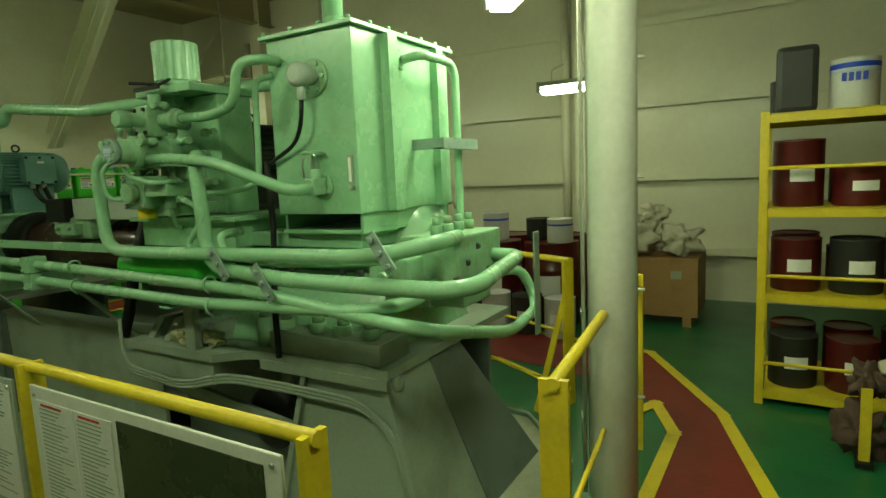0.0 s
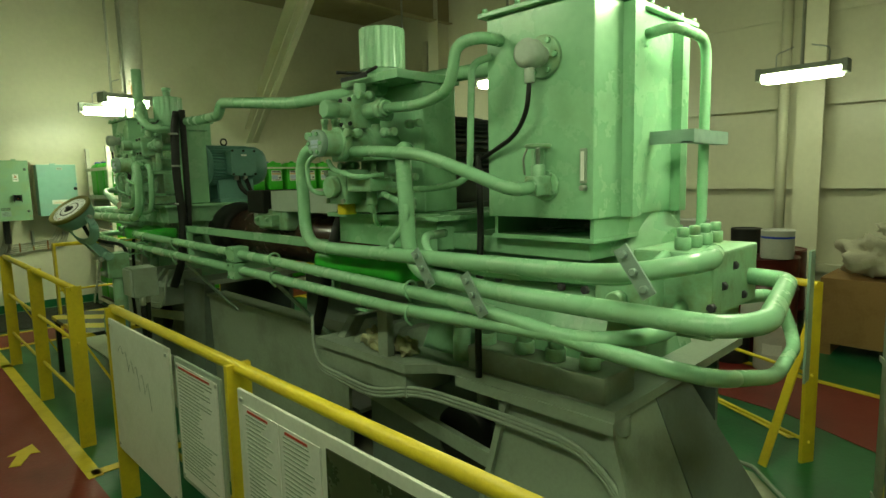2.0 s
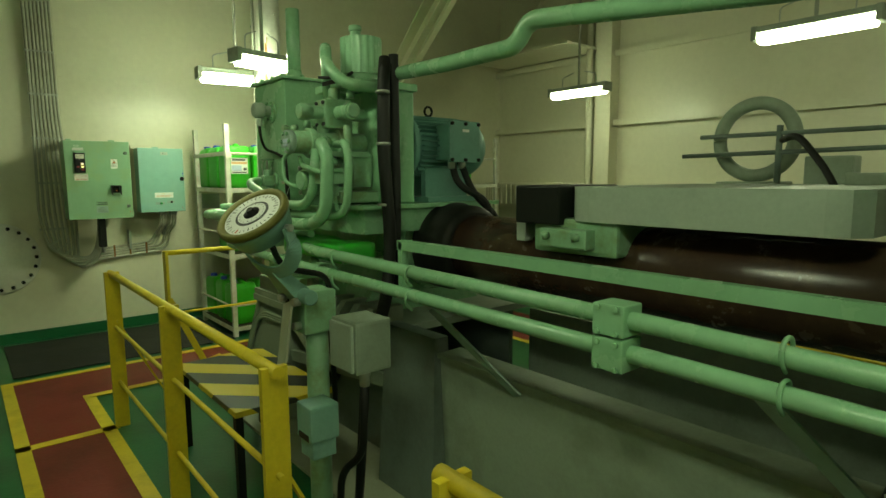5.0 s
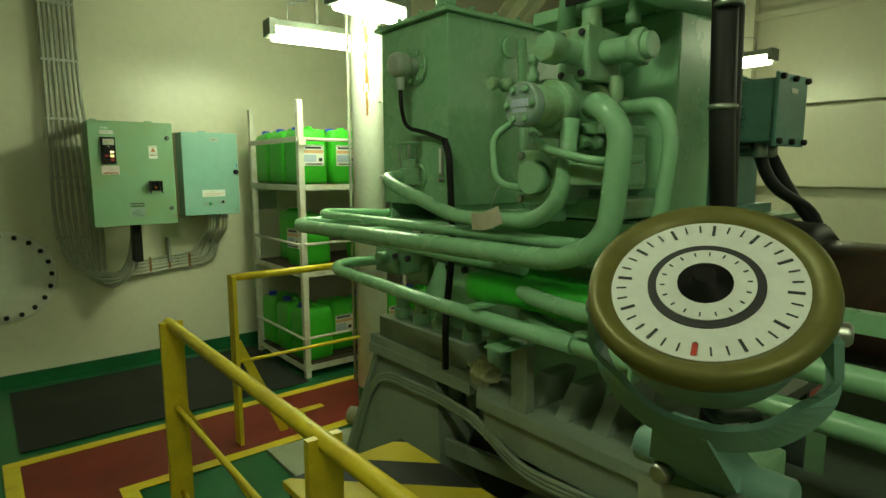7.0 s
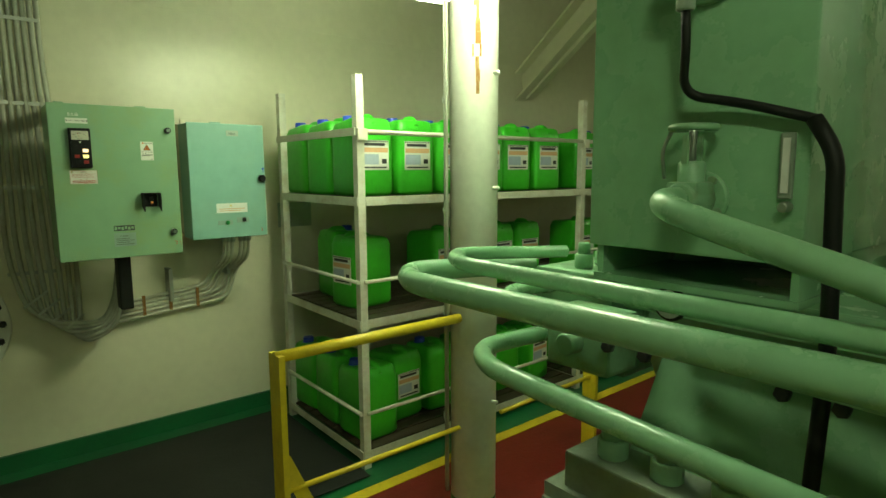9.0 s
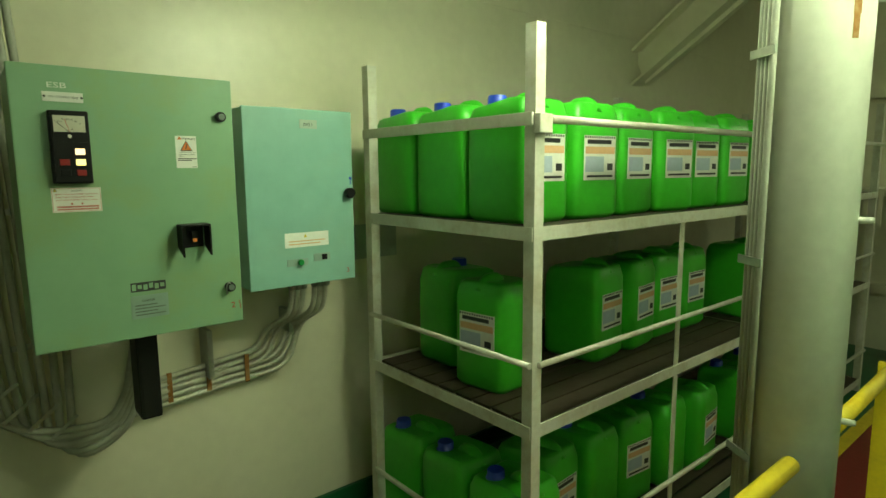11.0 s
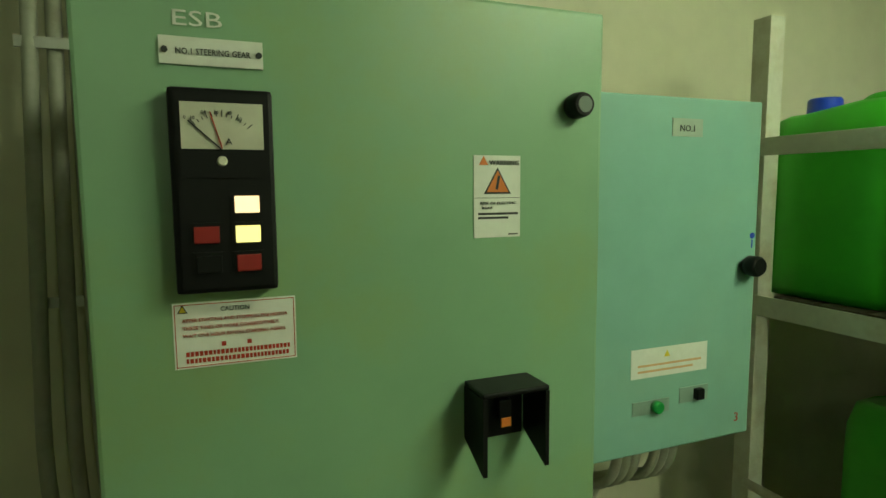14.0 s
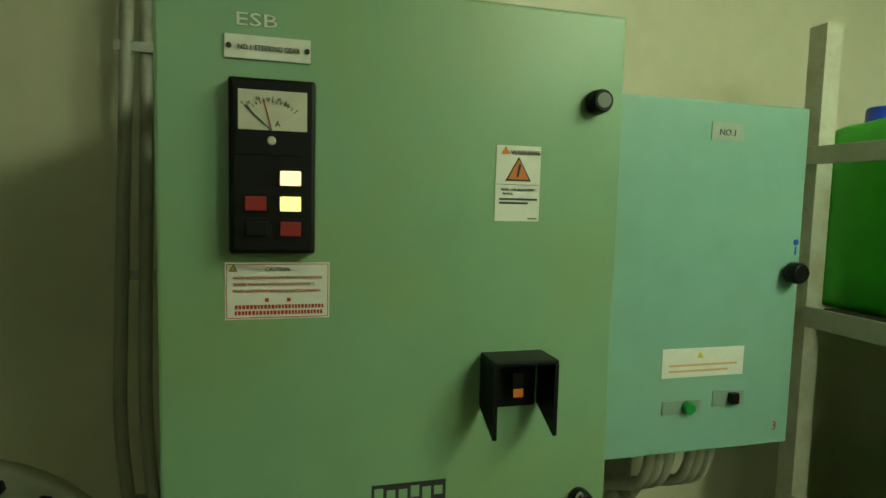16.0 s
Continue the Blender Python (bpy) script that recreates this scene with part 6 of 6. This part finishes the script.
# ---------- oil store on the far side ----------
def drum(x, y, z, r, h, mat, label, cat, ringed=True, lid=None, paper=True):
    e = thing("oil_drum" if r > 0.2 else "pail", (x, y, z), label, cat)
    prof = [(0, r * 0.97), (0.008, r), (h * 0.33 - 0.01, r)]
    if ringed:
        prof += [(h * 0.33, r * 1.03), (h * 0.33 + 0.012, r), (h * 0.66, r), (h * 0.66 + 0.01, r * 1.03), (h * 0.66 + 0.02, r)]
    prof += [(h - 0.01, r), (h, r * 1.02), (h + 0.004, r * 0.96), (h - 0.008, r * 0.94)]
    part("shell", turned((x, y, z), (0, 0, 1), prof, 28), mat, e)
    if lid:
        part("band", cyl((x, y, z + h * 0.72), (x, y, z + h * 0.8), r * 1.006, 28, 0.001), lid, e)
    if paper:
        bm = bmesh.new()
        vs = []
        for k in range(7):
            a = math.pi + 0.15 + (k - 3) * 0.16
            vs.append([bm.verts.new((x + r * 1.012 * math.cos(a), y + r * 1.012 * math.sin(a), zz)) for zz in (z + h * 0.38, z + h * 0.62)])
        for p, q in zip(vs, vs[1:]):
            bm.faces.new((p[0], q[0], q[1], p[1]))
        part("label", bm, LABEL, e)
    return e


ys = thing("oil_rack", (3.6, 0.2, 0), "yellow painted steel rack full of dark oil pails", "rack")
for x in (3.2, 3.95):
    for y in (1.02, 0.2, -0.7):
        part("post", box(x - 0.025, x + 0.025, y - 0.025, y + 0.025, 0, 1.9), YELLOW, ys)
for z in (0.09, 0.74, 1.29, 1.88):
    for x in (3.2, 3.95):
        part("beam", box(x - 0.02, x + 0.02, -0.674, 0.994, z - 0.05, z), YELLOW, ys)
    part("end_beam", box(3.226, 3.924, 1.0, 1.04, z - 0.05, z), YELLOW, ys)
    part("shelf_plate", box(3.18, 3.97, -0.67, 0.99, z + 0.002, z + 0.008), YELLOW, ys)
for z in (0.28, 0.86, 1.55):
    part("bar", tube([(3.19, 1.02, z), (3.19, -0.7, z)], 0.012, 0.02, 8), YELLOW, ys)
    part("end_bar", tube([(3.2, 1.03, z), (3.95, 1.03, z)], 0.012, 0.02, 8), YELLOW, ys)
rnd = random.Random(8)
for z in (0.098, 0.748, 1.298):
    for x in (3.42, 3.75):
        for k in range(5):
            hh = 0.34 if z < 1 else 0.42
            drum(x, 0.83 - 0.33 * k, z, 0.145, hh if rnd.random() < 0.8 else 0.25, REDDRUM if rnd.random() < 0.85 else DARKCAN, "dark red oil pail with a label on the rack", "pail", False)
can = thing("canister", (3.45, 0.85, 1.888), "dark grey square canister on top of the rack", "canister")
part("body", box(3.3, 3.55, 0.74, 0.97, 1.888, 2.3, 0.035), DARKCAN, can)
pl = drum(3.42, 0.55, 1.888, 0.13, 0.3, TIN, "white oil pail with a dark blue band on the rack", "pail", False, LABELBLUE, False)
part("dark_band", cyl((3.42, 0.55, 2.13), (3.42, 0.55, 2.16), 0.1315, 28, 0.001), CAPBLUE, pl)
part("grey_letters", join(*[box(3.286, 3.288, 0.6 - 0.035 * k, 0.625 - 0.035 * k, 2.05, 2.1) for k in range(4)]), CAPBLUE, pl)
drum(3.45, 0.2, 1.888, 0.14, 0.36, REDDRUM, "red oil pail on the rack", "pail", False)
drum(3.8, 0.9, 1.888, 0.11, 0.25, DARKCAN, "dark oil pail on the rack", "pail", False, None, False)
crate = thing("wooden_crate", (5.25, 1.95, 0), "plywood crate with sacks on top", "crate")
part("box", box(4.95, 5.6, 1.6, 2.6, 0.1, 0.68, 0.006), WOOD, crate)
part("paper", box(4.946, 4.95, 1.75, 1.85, 0.48, 0.56), TRAYFLOOR, crate)
for y in (1.66, 2.5):
    part("runner", box(4.96, 5.58, y, y + 0.08, 0, 0.1), WOOD, crate)
solid("sack", rag((5.2, 2.25, 0.86), (0.28, 0.3, 0.22), 2), SACK, "stuffed pale woven sack", "sack", "sacks")
solid("sack", rag((5.2, 1.82, 0.83), (0.24, 0.26, 0.18), 6), SACK, "stuffed pale woven sack", "sack", "sacks")
solid("sack", rag((5.35, 2.1, 1.1), (0.16, 0.2, 0.13), 9), SACK, "stuffed pale woven sack", "sack", "sacks")
for k, (x, y) in enumerate(((4.75, 3.0), (4.75, 3.65), (5.4, 3.1), (5.4, 3.75), (5.45, 4.45), (5.45, 5.1), (5.45, 5.75), (5.45, 6.4))):
    drum(x, y, 0, 0.28, 0.86, REDDRUM if k not in (5,) else BLUEDRUM, "dark red steel oil drum on the deck" if k != 5 else "blue steel oil drum on the deck", "oil drum")
for x, y, r, h, m in ((4.72, 3.62, 0.14, 0.3, TIN), (4.9, 3.2, 0.13, 0.22, DARKCAN), (4.62, 2.86, 0.13, 0.24, TIN), (5.4, 6.3, 0.14, 0.25, REDDRUM), (5.45, 5.7, 0.12, 0.25, REDDRUM)):
    p_ = drum(x, y, 0.868, r, h, m, "oil pail standing on a drum", "pail", False, CAPBLUE if m is TIN else None, False)
for x, y in ((4.25, 2.75), (4.28, 3.1), (4.3, 3.45)):
    drum(x, y, 0, 0.15, 0.38, TIN if y != 3.1 else DARKCAN, "oil pail on the deck by the rail", "pail", False)
drum(5.0, 4.4, 0, 0.3, 0.9, BLUEDRUM, "blue steel oil drum with a hand pump", "oil drum")
hp = thing("hand_pump", (5.0, 4.4, 0.9), "red hand pump on the blue drum", "pump")
part("barrel", join(cyl((5.0, 4.4, 0.89), (5.0, 4.4, 1.25), 0.02), cyl((5.0, 4.4, 1.25), (5.0, 4.4, 1.42), 0.06)), REDDRUM, hp)
part("crank", tube([(5.0, 4.4, 1.35), (4.9, 4.3, 1.38), (4.9, 4.22, 1.2)], 0.012), STEEL, hp)
rk = thing("pipe_rack", (5.9, 7.0, 1.4), "cream slatted rack with a valve and pipe along the wall", "rack")
part("frame", join(box(5.6, 6.1, 8.7, 10.3, 1.48, 1.5), *[box(5.6, 5.61, 8.75 + 0.1 * k, 8.78 + 0.1 * k, 1.2, 1.48) for k in range(16)]), CREAM, rk)
part("valve", join(cyl((5.4, 8.6, 1.3), (5.4, 8.9, 1.3), 0.07), cyl((5.4, 8.75, 1.3), (5.4, 8.75, 1.5), 0.03), turned((5.4, 8.75, 1.5), (0, 0, 1), [(0, 0.1), (0.015, 0.1)])), CREAM, rk)
part("leg", (box(5.6, 5.63, 8.72, 8.75, 0, 1.48), box(5.6, 5.63, 10.2, 10.23, 0, 1.48)), CREAM, rk)

# ---------- bundles by the oil rack ----------
sp = thing("stub_post", (2.5, 0.51, 0), "short yellow painted flat steel post on the deck", "post")
part("upright", box(2.48, 2.5, 0.49, 0.54, 0.03, 0.42, 0.003), YELLOW, sp)
part("foot", box(2.45, 2.53, 0.475, 0.555, 0.0, 0.03, 0.004), BLACK, sp)
solid("cloth_bundle", rag((2.62, 0.5, 0.42), (0.1, 0.1, 0.12), 12), SACKBROWN, "brown cloth bundle against the yellow post", "bundle", "cloth bundles")
solid("cloth_bundle", rag((2.62, 0.5, 0.14), (0.12, 0.15, 0.17), 15), SACKBROWN, "brown cloth bundle against the yellow post", "bundle", "cloth bundles")
solid("cloth_bundle", rag((2.62, 0.36, 0.5), (0.11, 0.1, 0.12), 18), SACK, "pale cloth bundle on top of the brown ones", "bundle", "cloth bundles")
